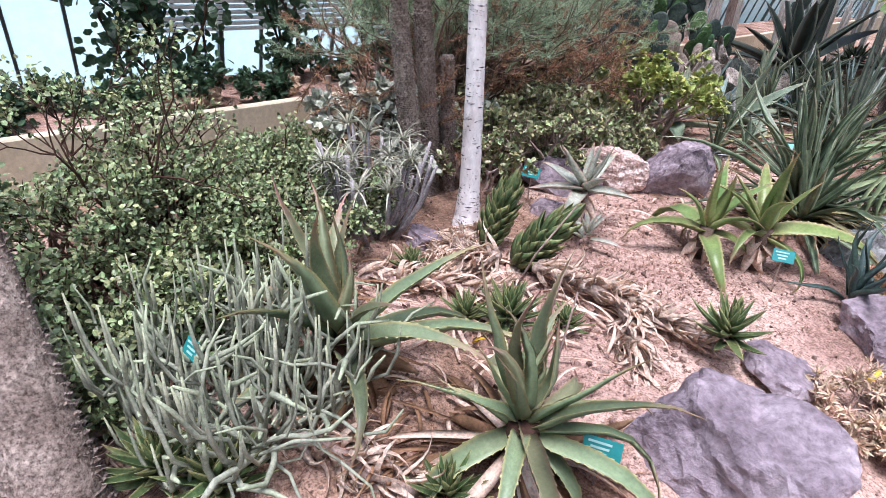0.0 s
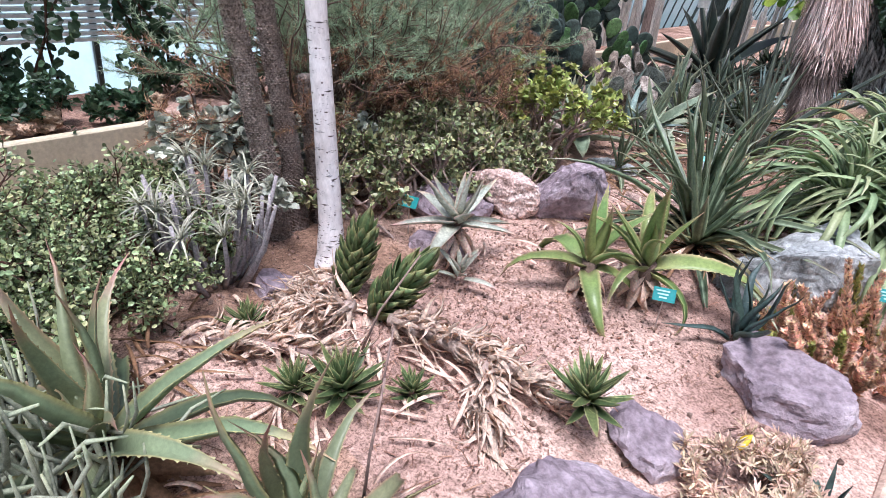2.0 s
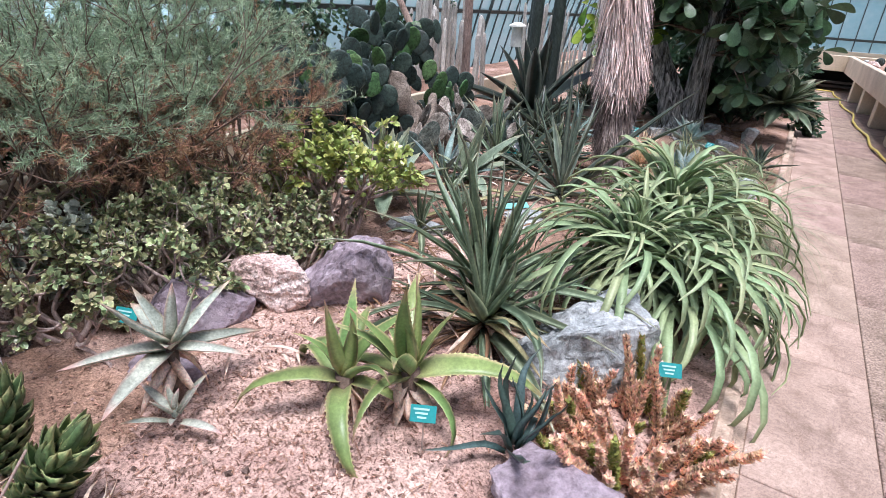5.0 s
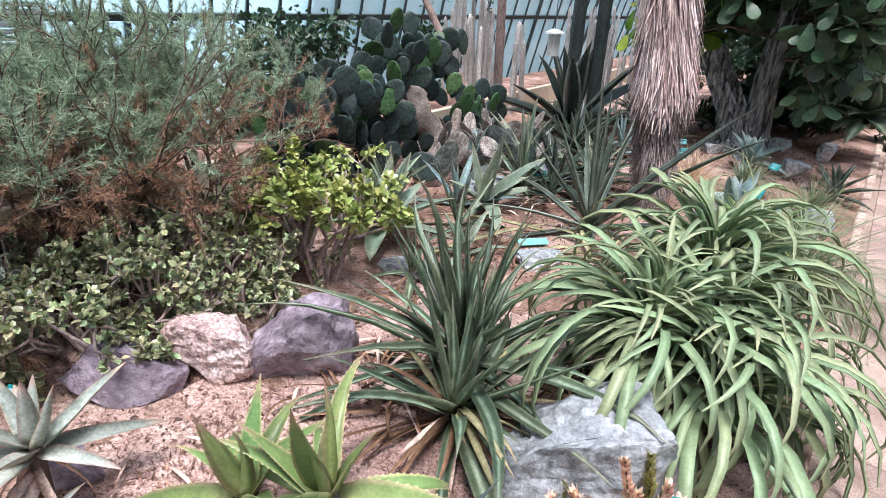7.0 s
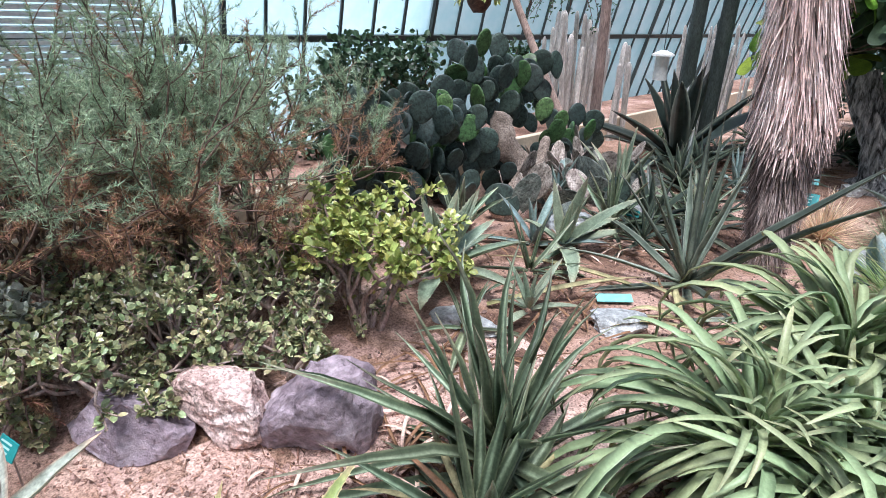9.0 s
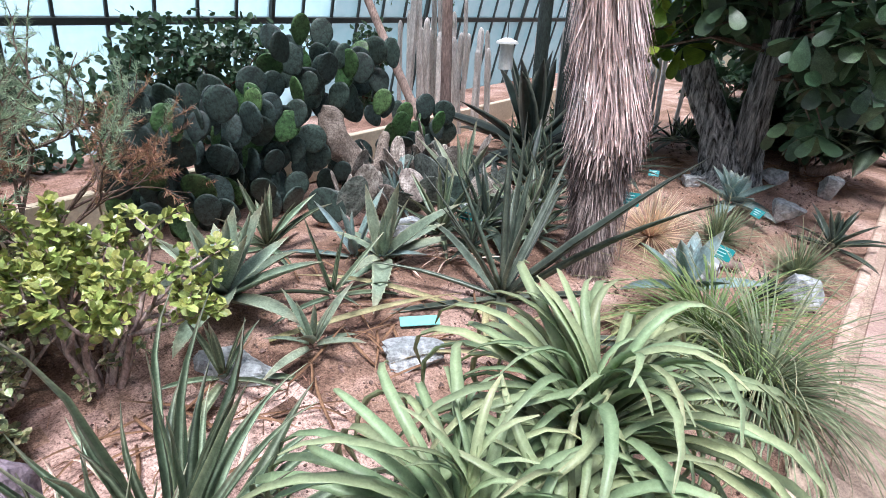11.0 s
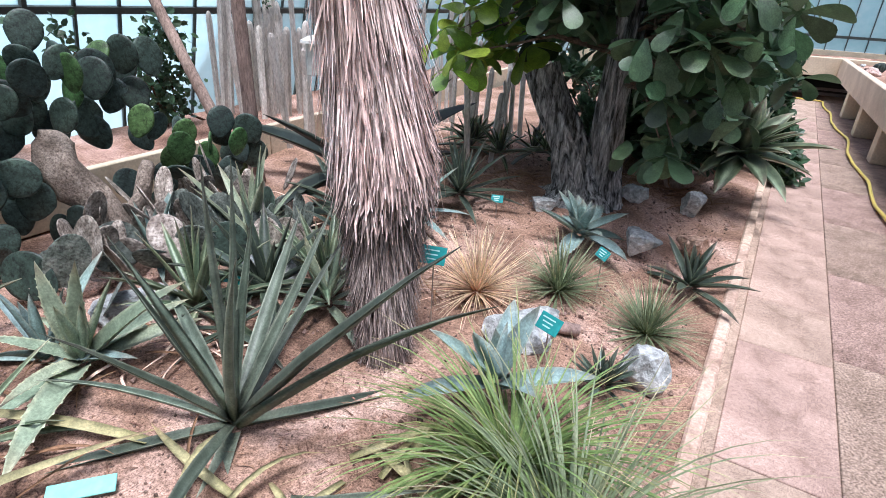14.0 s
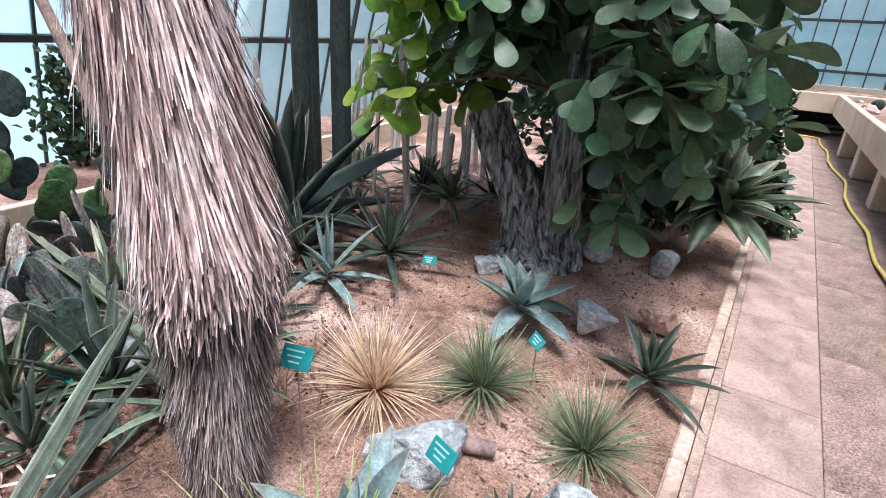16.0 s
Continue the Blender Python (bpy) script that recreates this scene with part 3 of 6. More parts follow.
PT = 0.47
yy = Y0
while yy < 18.0:
    slanted("front_panel", yy, yy + 1.79, 0.0, 0.07, 0.14, PT, M_CREAM, planter)
    slanted("leg", yy + 0.02, yy + 0.14, 0.012, 0.3, -0.1, 0.137, M_CREAM, planter)
    yy += 1.8
# dark sheet added below the planter in place of deep shade
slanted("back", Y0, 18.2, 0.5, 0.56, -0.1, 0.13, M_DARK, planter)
slanted("planter_soil", Y0, 18.2, 0.073, 1.1, 0.2, PT - 0.05, M_EARTH, planter)

# low wall under the glass and the glazing
gw = thing("glass_wall_west", (GLASS_X - 0.38, 0, 0.02), "milky turquoise-white glazing in thin dark bars", "glass wall", kind="structure")


def glazing(parent, length, z0, z1, y0, step, rails, axis="y", skip=()):
    """Panes between dark uprights and rails, in a plane through the parent."""
    n = int(length / step)
    up, pane = {}, {}
    levels = [z0] + rails + [z1]
    bar = box_mesh("upright", (-0.015, -0.012, z0), (0.025, 0.012, z1), M_FRAME)
    thick = box_mesh("post", (-0.03, -0.02, z0), (0.05, 0.02, z1), M_FRAME)
    for i in range(n + 1):
        y = y0 + i * step
        loc = (0, y, 0) if axis == "y" else (y, 0, 0)
        rz = 0 if axis == "y" else 90
        add("post" if i % 6 == 0 else "upright", thick if i % 6 == 0 else bar, parent, "", pose(*loc, 0, 0, rz))
    for z in rails:
        h = 0.03
        lo, hi = ((-0.02, y0, z - h), (0.04, y0 + length, z + h)) if axis == "y" else ((y0, -0.02, z - h), (y0 + length, 0.04, z + h))
        box("rail", lo, hi, M_FRAME, parent)
    for a, b in zip(levels, levels[1:]):
        pm = box_mesh("pane", (-0.004, 0.006, a + 0.02), (0.0, step - 0.006, b - 0.02), M_GLASS)
        for i in range(n):
            y = y0 + i * step
            m = pose(0, y, 0) if axis == "y" else pose(y, 0, 0, 0, 0, -90)
            ob = add("pane", pm, parent, "", m)
            ob.visible_shadow = False


glazing(gw, 26.0, 0.05, 3.2, -4.5, 0.4, [1.38, 2.2])
gw.rotation_euler = (0, radians(15), 0)
low = box("low_wall_west", (GLASS_X - 0.46, -4.5, -0.15), (GLASS_X - 0.26, 21.5, 0.06), M_CREAM)
tagged(low, "cream concrete low wall under the leaning glass", "wall", kind="structure")

gn = thing("glass_wall_north", (0, 21.6, 0), "grey-blue glazing at the end of the path", "glass wall", kind="structure")
glazing(gn, 10.0, 0.85, 3.2, -6.0, 0.4, [1.15, 2.2], "x")
box("sill_wall", (-6.0, -0.05, -0.15), (4.0, 0.1, 0.85), M_CREAM, gn)
ge = thing("glass_wall_east", (RIGHT_X, 0, 0), "milky glazing behind the bench", "glass wall", kind="structure")
glazing(ge, 26.4, 0.4, 3.2, -4.5, 0.8, [1.38, 2.2])
box("sill_wall", (-0.08, -4.5, -0.15), (0.1, 21.5, 0.4), M_CREAM, ge)
gsou = thing("glass_wall_south", (0, -4.6, 0), "milky glazing at the near end of the house", "glass wall", kind="structure")
glazing(gsou, 10.0, 0.4, 3.2, -6.0, 0.8, [1.38, 2.2], "x")
box("sill_wall", (-6.0, -0.1, -0.15), (4.0, 0.05, 0.4), M_CREAM, gsou)

# glass roof with a ridge
roof = add("glass_roof", mesh_of("glass_roof", [(-5.6, -4.6, 3.12), (-1.0, -4.6, 5.05), (4.1, -4.6, 3.25), (-5.6, 21.7, 3.12), (-1.0, 21.7, 5.05), (4.1, 21.7, 3.25)], [(0, 1, 4, 3), (1, 2, 5, 4)], M_ROOF_GLASS))
roof.visible_shadow = False
tagged(roof, "milky pitched glass roof", "roof", kind="structure")
s = Soup()
for j in range(14):
    y = -4.5 + j * 1.92
    tube(s, [(-5.6, y, 3.1), (-1.0, y, 5.0)], [0.025, 0.025], 4)
    tube(s, [(4.1, y, 3.2), (-1.0, y, 5.0)], [0.025, 0.025], 4)
tagged(add("roof_bars", s.mesh("roof_bars", M_FRAME)), "dark iron bars of the glass roof", "roof", kind="structure")

# glowing sheets added outside: pale to brighten the west glass, dimmer beyond the end
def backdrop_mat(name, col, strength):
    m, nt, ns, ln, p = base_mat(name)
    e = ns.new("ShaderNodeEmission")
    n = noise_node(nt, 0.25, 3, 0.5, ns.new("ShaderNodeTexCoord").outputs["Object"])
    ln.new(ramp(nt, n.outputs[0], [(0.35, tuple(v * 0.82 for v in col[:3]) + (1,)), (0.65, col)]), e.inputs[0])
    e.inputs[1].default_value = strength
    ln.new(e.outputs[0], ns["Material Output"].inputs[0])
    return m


M_BACK = backdrop_mat("pale_glow_sheet", (0.88, 0.98, 1.0, 1), 0.85)
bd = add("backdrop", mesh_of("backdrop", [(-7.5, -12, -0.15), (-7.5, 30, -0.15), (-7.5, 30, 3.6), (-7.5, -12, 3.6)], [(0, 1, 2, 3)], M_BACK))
tagged(bd, "glowing pale turquoise-white sheet added outside to brighten the west glass", "backdrop", kind="structure")
M_BACK_N = backdrop_mat("grey_glow_sheet", (0.5, 0.66, 0.7, 1), 0.45)
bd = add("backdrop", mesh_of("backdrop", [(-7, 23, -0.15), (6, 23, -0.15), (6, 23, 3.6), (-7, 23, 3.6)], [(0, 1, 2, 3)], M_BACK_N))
tagged(bd, "dimly glowing grey-blue sheet added beyond the end glass", "backdrop", kind="structure")

# white louvred blind behind the first bays
lou = thing("louvre_screen", (GLASS_X - 0.15, 3.15, 0.6), "white slatted blind hung against the glass", "blind", kind="structure")
lou.rotation_euler = (0, radians(15), 0)
slat = box_mesh("slat", (-0.012, -1.3, 0), (0.012, 1.3, 0.034), M_LOUVRE, 0.004)
for k in range(34):
    add("slat", slat, lou, "", pose(0, 0, k * 0.05, 0, 12, 0))

# bench at the path's far side
bench = thing("bench", (0, 0, 0), "cream concrete raised bench planter on square legs", "planter", kind="structure")
bench.matrix_world = Matrix.Translation((0.51, 13.7, 0)) @ Matrix.Rotation(0.045, 4, "Z") @ Matrix.Translation((-0.45, -13.7, 0))


def bench_face(y):
    """Where the bench's front stands across the path."""
    return 0.51 - 0.045 * (y - 13.7)


box("front_beam", (0.45, -4.4, 0.45), (0.55, 18.997, 0.84), M_CREAM, bench, bev=0.012)
box("end_beam", (-3.4, 19.0, 0.48), (2.2, 19.12, 0.84), M_CREAM, bench, bev=0.012)
box("bench_soil", (0.553, -4.4, 0.6), (1.9, 18.997, 0.76), M_EARTH, bench)
box("end_soil", (-3.4, 19.123, 0.6), (2.2, 21.2, 0.76), M_EARTH, bench)
box("back_panel", (1.903, -4.4, 0.0), (1.97, 18.997, 0.8), M_CREAM, bench)
# dark sheet added as the shade beneath the end bench
box("end_shade_sheet", (-3.4, 20.3, -0.05), (1.9, 20.36, 0.597), M_DARK, bench)
leg = box_mesh("leg", (0.5, -0.13, 0.0), (1.7, 0.13, 0.5), M_CREAM, 0.01)
for k in range(13):
    add("leg", leg, bench, "", pose(0, -3.9 + k * 1.75, 0))
for z in (0.08, 0.18):
    s = Soup()
    tube(s, [(-3.2, 19.6, z), (2.0, 19.6, z)], [0.03, 0.03], 8)
    add("heating_pipe", s.mesh("heating_pipe", M_PIPE), bench, "grey heating pipe")


# ---- plant builders ----
def shrub(name, loc, label, category, height, spread, stems, forks, r0, mat, twig=None, cluster=8, L=0.03, W=0.02, seed=1, group="", tipr=0.05, rosy=False, strewn=0):
    """A shrub: forked branches and clusters of small leaves at their ends."""
    q = random.Random(seed)
    ob = thing(name, loc, label, category, group)
    lines, tips = grow(q, (0, 0, -0.02), height, spread, stems, forks, r0)
    s, fl = Soup(), Soup()
    for pts, rad in lines:
        tube(s, pts, rad, 5, False)
    for p, d in tips:
        for k in range(cluster):
            if rosy:
                dd = (d * 0.5 + rand_dir(q)).normalized()
                c = p - d * q.uniform(0, tipr * 1.4)
            else:
                dd = (d * 0.6 + rand_dir(q)).normalized()
                c = p + rand_dir(q) * q.uniform(0, tipr) - d * q.uniform(0, tipr)
            sc = q.uniform(0.7, 1.25)
            disc_leaf(fl, c, dd, Vector((0, 0, 1)) + rand_dir(q) * 0.7, L * sc, W * sc)
    for _ in range(strewn):
        pts, _r = q.choice(lines[len(lines) // 3:])
        c = pts[1].lerp(pts[3], q.random())
        disc_leaf(fl, c, (rand_dir(q) + Vector((0, 0, 0.3))).normalized(), Vector((0, 0, 1)) + rand_dir(q), L * q.uniform(0.6, 1.1), W * q.uniform(0.6, 1.1))
    add("branchwork", s.mesh("branchwork", twig or M_TWIG, True), ob, "bare brown forking branchwork")
    tagged(add("foliage", fl.mesh("foliage", mat), ob), kind="stuff")
    return ob


def needle_bush(loc, height, spread, stems, seed, label, dead=0.4, mat=None, matd=None, L=0.05, per=56, forks=4, wid=0.0026, name="needle_shrub", group="feathery shrubs"):
    """A feathery shrub: needles along the upper twigs, brown ones lower down."""
    q = random.Random(seed)
    ob = thing(name, loc, label, "shrub", group)
    lines, tips = grow(q, (0, 0, -0.02), height, spread, stems, forks, 0.014, 0.35, 0.5)
    s, g, b = Soup(), Soup(), Soup()
    for pts, rad in lines:
        tube(s, pts, rad, 4, False)
    top = max(p.z for p, d in tips)
    for pts, rad in lines:
        if rad[0] > 0.0066:
            continue
        brown = pts[1].z < top * (dead + q.uniform(-0.1, 0.1)) or q.random() < 0.06
        if brown and q.random() < (0.85 if pts[1].z < top * 0.33 else 0.3):
            continue
        tgt = b if brown else g
        ext = pts[3] + (pts[3] - pts[2]).normalized() * 0.06
        for k in range(per):
            c = pts[0].lerp(ext, q.random())
            ax = (ext - pts[0]).normalized()
            d = (ax * 0.7 + rand_dir(q) * 0.8).normalized()
            w = d.cross(rand_dir(q)).normalized() * wid
            l = L * q.uniform(0.6, 1.2)
            tgt.put([c - w, c + w, c + d * l], [(0, 1, 2)], [0, 0, 1])
    add("branchwork", s.mesh("branchwork", M_POLE if mat else M_TWIG, True), ob, "thin bare branchwork")
    tagged(add("foliage", g.mesh("foliage", mat or M_NEEDLE), ob), kind="stuff")
    tagged(add("dead_foliage", b.mesh("dead_foliage", matd or M_NEEDLE_BROWN), ob), "rust-brown dead needles", kind="stuff")
    return ob


def tussock(name, loc, label, mat, n=160, L=0.4, rise=(85, 10), bend=(30, 110), W=0.006, seed=1, group="grass tufts", spread=0.03, single=110):
    """A tuft of thin arching blades, the first ones objects of their own and the rest joined."""
    q = random.Random(seed)
    ob = thing(name, loc, label, "grass", group)

    def one(sp, m, t):
        l = L * q.uniform(0.6, 1.15)
        a, x, z, pts = radians(rise[0] + (rise[1] - rise[0]) * t), 0.0, 0.0, []
        bd = radians(bend[0] + (bend[1] - bend[0]) * t) * q.uniform(0.6, 1.2)
        y, sw = 0.0, q.uniform(-0.3, 0.3)
        for k in range(9):
            pts.append(Vector((x, y, z)))
            x += l / 8 * math.cos(a)
            z += l / 8 * math.sin(a)
            y += sw * l / 8 * k / 8
            a -= bd / 8
        vs, fs, al = [], [], []
        for k, p in enumerate(pts):
            w = W * 0.5 * (1 - (k / 8) ** 2.5) + 0.0004
            vs += [m @ (p + Vector((0, w, 0))), m @ (p - Vector((0, w, 0)))]
            al += [k / 8] * 2
            if k:
                fs.append((2 * k - 2, 2 * k - 1, 2 * k + 1, 2 * k))
        sp.put(vs, fs, al)

    shapes = []
    for k in range(10):
        sp = Soup()
        one(sp, Matrix.Identity(4), (k + 0.5) / 10)
        shapes.append(sp.mesh("blade", mat))
    for k in range(single):
        add("blade", q.choice(shapes), ob, "", Matrix.Rotation(q.uniform(0, 6.283), 4, "Z") @ Matrix.Translation((spread * q.random(), 0, 0)))
    s = Soup()
    for k in range(n - single):
        one(s, Matrix.Rotation(q.uniform(0, 6.283), 4, "Z") @ Matrix.Translation((spread * q.random(), 0, 0)), q.random() ** 0.8)
    tagged(add("blade_tuft", s.mesh("blade_tuft", mat), ob), kind="stuff")
    return ob


def sign(loc, size=(0.085, 0.055), h=0.16, rz=0, tilt=-35, label="small teal plastic plant label on a steel stake", lines=3):
    """A plant label: a tilted plate on a thin stake, with bars for unreadable lettering."""
    ob = thing("plant_label", loc, label, "label", "plant labels")
    s = Soup()
    tube(s, [(0, 0, -0.03), (0, 0, h)], [0.0035, 0.003], 6)
    add("stake", s.mesh("stake", M_STEEL), ob, "thin steel stake")
    pl = add("plate", box_mesh("plate", (-size[0] / 2, -0.0025, -size[1] / 2), (size[0] / 2, 0.0025, size[1] / 2), M_LABEL, 0.001), ob, "", pose(0, -0.004, h, tilt, 0, rz))
    for k in range(lines):
        w = size[0] * (0.38, 0.3, 0.22)[k % 3]
        z = size[1] * (0.26 - 0.24 * k)
        add("lettering", box_mesh("lettering", (-w, -0.0042, z - 0.003), (w * 0.6, -0.0027, z + 0.003), M_LABEL_INK), pl)
    return ob


def dead_skirt(parent, mat, n, L, W, seed, z=0.0, rise=(10, -35), bend=(20, 60), loc=(0, 0, 0), name="dead_leaf"):
    q = random.Random(seed)
    ms = [leaf_mesh(name, mat, L=L * f, W=W, rise=rise[0] + (rise[1] - rise[0]) * f * 0.8, bend=q.uniform(*bend), fold=q.uniform(0.1, 0.5), thick=0.03, side=q.uniform(-0.3, 0.3), seg=6) for f in (0.6, 0.8, 1.0)]
    for i in range(n):
        m = Matrix.Translation(loc) @ Matrix.Rotation(q.uniform(0, 6.283), 4, "Z") @ Matrix.Translation((0.02, 0, z + q.uniform(-0.03, 0.03))) @ Euler((radians(q.uniform(-40, 40)), radians(q.uniform(-15, 15)), 0)).to_matrix().to_4x4()
        add(name, q.choice(ms), parent, "", m)


def trunk(name, loc, pts, radii, mat, label, category="trunk", group="", sides=14, spines=0, rings=0, scar=None, seed=1, part_name="stem"):
    q = random.Random(seed)
    ob = thing(name, loc, label, category, group)
    # smooth resampling
    fine, fr = [], []
    n = len(pts) - 1
    for i in range(n):
        for k in range(12):
            t = k / 12
            fine.append(Vector(pts[i]).lerp(Vector(pts[i + 1]), t))
            fr.append((radii[i] + (radii[i + 1] - radii[i]) * t) * (1 + 0.05 * noise.noise(Vector((i * 5 + k * 0.6, seed, 0)))) * (1.05 if rings and k % 2 else 1.0))
    fine.append(Vector(pts[-1]))
    fr.append(radii[-1])
    s = Soup()
    tube(s, fine, fr, sides)
    add(part_name, s.mesh(part_name, mat, True), ob)
    if rings:
        cu = Soup()
        rows = int((fine[-1] - fine[0]).length / 0.013)
        for j in range(rows):
            f = j / rows * (len(fine) - 1)
            i = min(int(f), len(fine) - 2)
            ctr0, r0 = fine[i].lerp(fine[i + 1], f - i), fr[i]
            for k in range(15):
                a = 6.283 * (k + 0.5 * (j % 2)) / 15 + 0.05 * j
                o, u = Vector((math.cos(a), math.sin(a), 0)), Vector((-math.sin(a), math.cos(a), 0))
                c = ctr0 + o * r0 * 0.97
                w = r0 * 0.15
                cu.put([c - u * w, c - Vector((0, 0, 0.005)), c + u * w, c + Vector((0, 0, 0.005)), c + o * 0.009 + Vector((0, 0, 0.003))], [(0, 1, 4), (1, 2, 4), (2, 3, 4), (3, 0, 4)])
        tagged(add("cushion_coat", cu.mesh("cushion_coat", mat), ob), "rows of raised spine cushions", kind="stuff")
    if spines:
        sp = Soup()
        for _ in range(spines):
            i = q.randrange(len(fine) - 1)
            a = q.uniform(0, 6.283)
            d = Vector((math.cos(a), math.sin(a), q.uniform(-0.2, 0.5))).normalized()
            c = fine[i].lerp(fine[i + 1], q.random()) + Vector((math.cos(a), math.sin(a), 0)) * fr[i] * 0.95
            w = d.cross(Vector((0, 0, 1))).normalized() * 0.0013
            sp.put([c - w, c + w, c + d * q.uniform(0.012, 0.026)], [(0, 1, 2)])
        tagged(add("spine_coat", sp.mesh("spine_coat", M_STRAW_DARK), ob), "short pale spines", kind="stuff")
    if scar:
        sp = Soup()
        for _ in range(scar):
            i = q.randrange(3, len(fine) - 1)
            a = q.uniform(0, 6.283)
            o = Vector((math.cos(a), math.sin(a), 0))
            u = Vector((-math.sin(a), math.cos(a), 0))
            c = fine[i].lerp(fine[i + 1], q.random()) + o * (fr[i] * 1.01)
            w, h = q.uniform(0.01, 0.022), q.uniform(0.003, 0.006)
            sp.put([c - u * w - o * 0.004, c - Vector((0, 0, h)), c + u * w - o * 0.004, c + Vector((0, 0, h))], [(0, 1, 2, 3)])
        tagged(add("scar_pattern", sp.mesh("scar_pattern", M_SCAR), ob), "dark lens-shaped leaf scars", kind="stuff")
    return ob


def ground_at(x, y, dz=0.0):
    return (x, y, soil(x, y) + dz)


# ---- boulders ----
boulder((-1.03, 2.2, 0.15), (0.35, 0.33, 0.29), M_ROCK_P, 11, "large purple-grey boulder with pale veins beside the aloe", 35, 10, sub=5)
boulder((-0.86, 3.35, 0.12), (0.29, 0.24, 0.18), M_ROCK_P, 5, "purple-grey flat-topped boulder on the sand", 55, 10, sub=5)
boulder((-1.08, 2.74, 0.12), (0.13, 0.17, 0.1), M_ROCK_P, 8, "small grey stone half sunk in the sand", 20, 7)
boulder((-2.43, 3.66, 0.27), (0.22, 0.17, 0.16), M_ROCK_PINK, 3, "pale pink-brown rough rock", 30, 10, sub=5)
boulder((-2.2, 3.9, 0.23), (0.23, 0.18, 0.33), M_ROCK_P, 21, "pale violet upright rock with white veins", 50, 8, sub=5)
boulder((-2.62, 3.38, 0.2), (0.25, 0.16, 0.19), M_ROCK_P, 14, "dark grey sloping rock", 40, 8)
boulder((-1.07, 4.1, 0.14), (0.48, 0.28, 0.38), M_ROCK_B, 9, "large blue-grey boulder under strap leaves", 30, 12, sub=5)
boulder((-2.52, 2.26, 0.14), (0.14, 0.09, 0.08), M_ROCK_P, 33, "dark grey stone at the trunk's foot", 0, 8)
boulder((-2.35, 3.05, 0.15), (0.16, 0.08, 0.1), M_ROCK_P, 31, "dark grey stone behind the aloe", 30, 8)
boulder((-1.95, 5.42, 0.16), (0.19, 0.11, 0.08), M_ROCK_B, 24, "flat pale grey stone on the soil", 50, 8)
boulder((-1.3, 7.3, 0.2), (0.22, 0.14, 0.13), M_ROCK_B, 27, "pale grey veined rock", 40, 9)
boulder((-0.74, 7.36, 0.16), (0.12, 0.1, 0.15), M_ROCK_B, 29, "pale upright grey rock beside the dark agave", 10, 8)
boulder((-1.08, 8.62, 0.24), (0.15, 0.12, 0.11), M_ROCK_B, 35, "pale grey rock on brown soil", 0, 8)
boulder((-0.79, 8.95, 0.17), (0.13, 0.1, 0.09), M_ROCK_O, 37, "pinkish-orange rock beside the kerb agave", 0, 8)
boulder((-1.32, 9.5, 0.28), (0.13, 0.1, 0.08), M_ROCK_B, 39, "grey rock by the tree's roots", 0, 7)
boulder((-0.93, 9.72, 0.22), (0.11, 0.07, 0.14), M_ROCK_B, 41, "dark upright slab rock", 10, 6)
boulder((-1.85, 8.85, 0.25), (0.14, 0.08, 0.07), M_ROCK_B, 43, "grey rock beside the trunk", 30, 7)
for x, y, r, sd in ((-4.12, 1.68, 0.12, 51), (-4.18, 1.88, 0.13, 52), (-4.3, 2.5, 0.1, 53), (-4.1, 1.8, 0.07, 54)):
    boulder((x - 0.05, y, PT + r * 0.3), (r * 0.85, r * 0.75, r * 0.6), M_ROCK_O, sd, "pitted orange-brown tufa rock in the planter", sd * 20, 5, group="tufa rocks in the planter", rough=0.2)
boulder((-3.3, 5.2, 0.18), (0.2, 0.14, 0.12), M_ROCK_PINK, 61, "pale brown rock below the prickly pear", 0, 8)
boulder((-3.45, 6.3, 0.2), (0.22, 0.16, 0.15), M_ROCK_PINK, 62, "pinkish rock below the prickly pear", 60, 8)
boulder((-2.2, 0.9, 0.12), (0.1, 0.08, 0.07), M_ROCK_P, 63, "small grey stone near the spiny trunk", 0, 7)

# ---- trunks in the first part ----
trunk("white_trunk", ground_at(-2.57, 2.58, -0.05), [(0.03, -0.03, 0), (0.02, -0.018, 0.1), (0.008, -0.008, 0.25), (-0.02, 0.0, 0.7), (-0.05, 0.0, 1.2), (-0.1, 0.02, 2.0), (-0.14, 0.04, 2.9)], [0.085, 0.066, 0.052, 0.044, 0.04, 0.036, 0.03], M_WHITE_BARK, "slender white trunk with dark leaf scars", sides=18, scar=760, seed=2)
trunk("spiny_trunk", ground_at(-2.95, 2.5, -0.05), [(0, 0.02, 0), (-0.02, 0, 0.4), (-0.05, -0.06, 1.0), (-0.1, -0.2, 2.2)], [0.07, 0.05, 0.042, 0.036], M_BARK, "grey-brown spiny succulent trunk", group="spiny trunks", spines=900, rings=1)
trunk("spiny_trunk", ground_at(-2.98, 2.64, -0.05), [(0, 0, 0), (0, 0, 0.4), (-0.02, -0.06, 1.0), (-0.05, -0.1, 2.2)], [0.065, 0.045, 0.042, 0.036], M_BARK, "grey-brown spiny succulent trunk", group="spiny trunks", spines=900, rings=1, seed=3)
trunk("spiny_trunk", ground_at(-2.97, 2.78, -0.05), [(0, 0, 0), (0.0, -0.02, 0.4), (0, -0.05, 0.8)], [0.055, 0.04, 0.03], M_BARK, "grey-brown spiny succulent trunk", group="spiny trunks", spines=500, rings=1, seed=4)
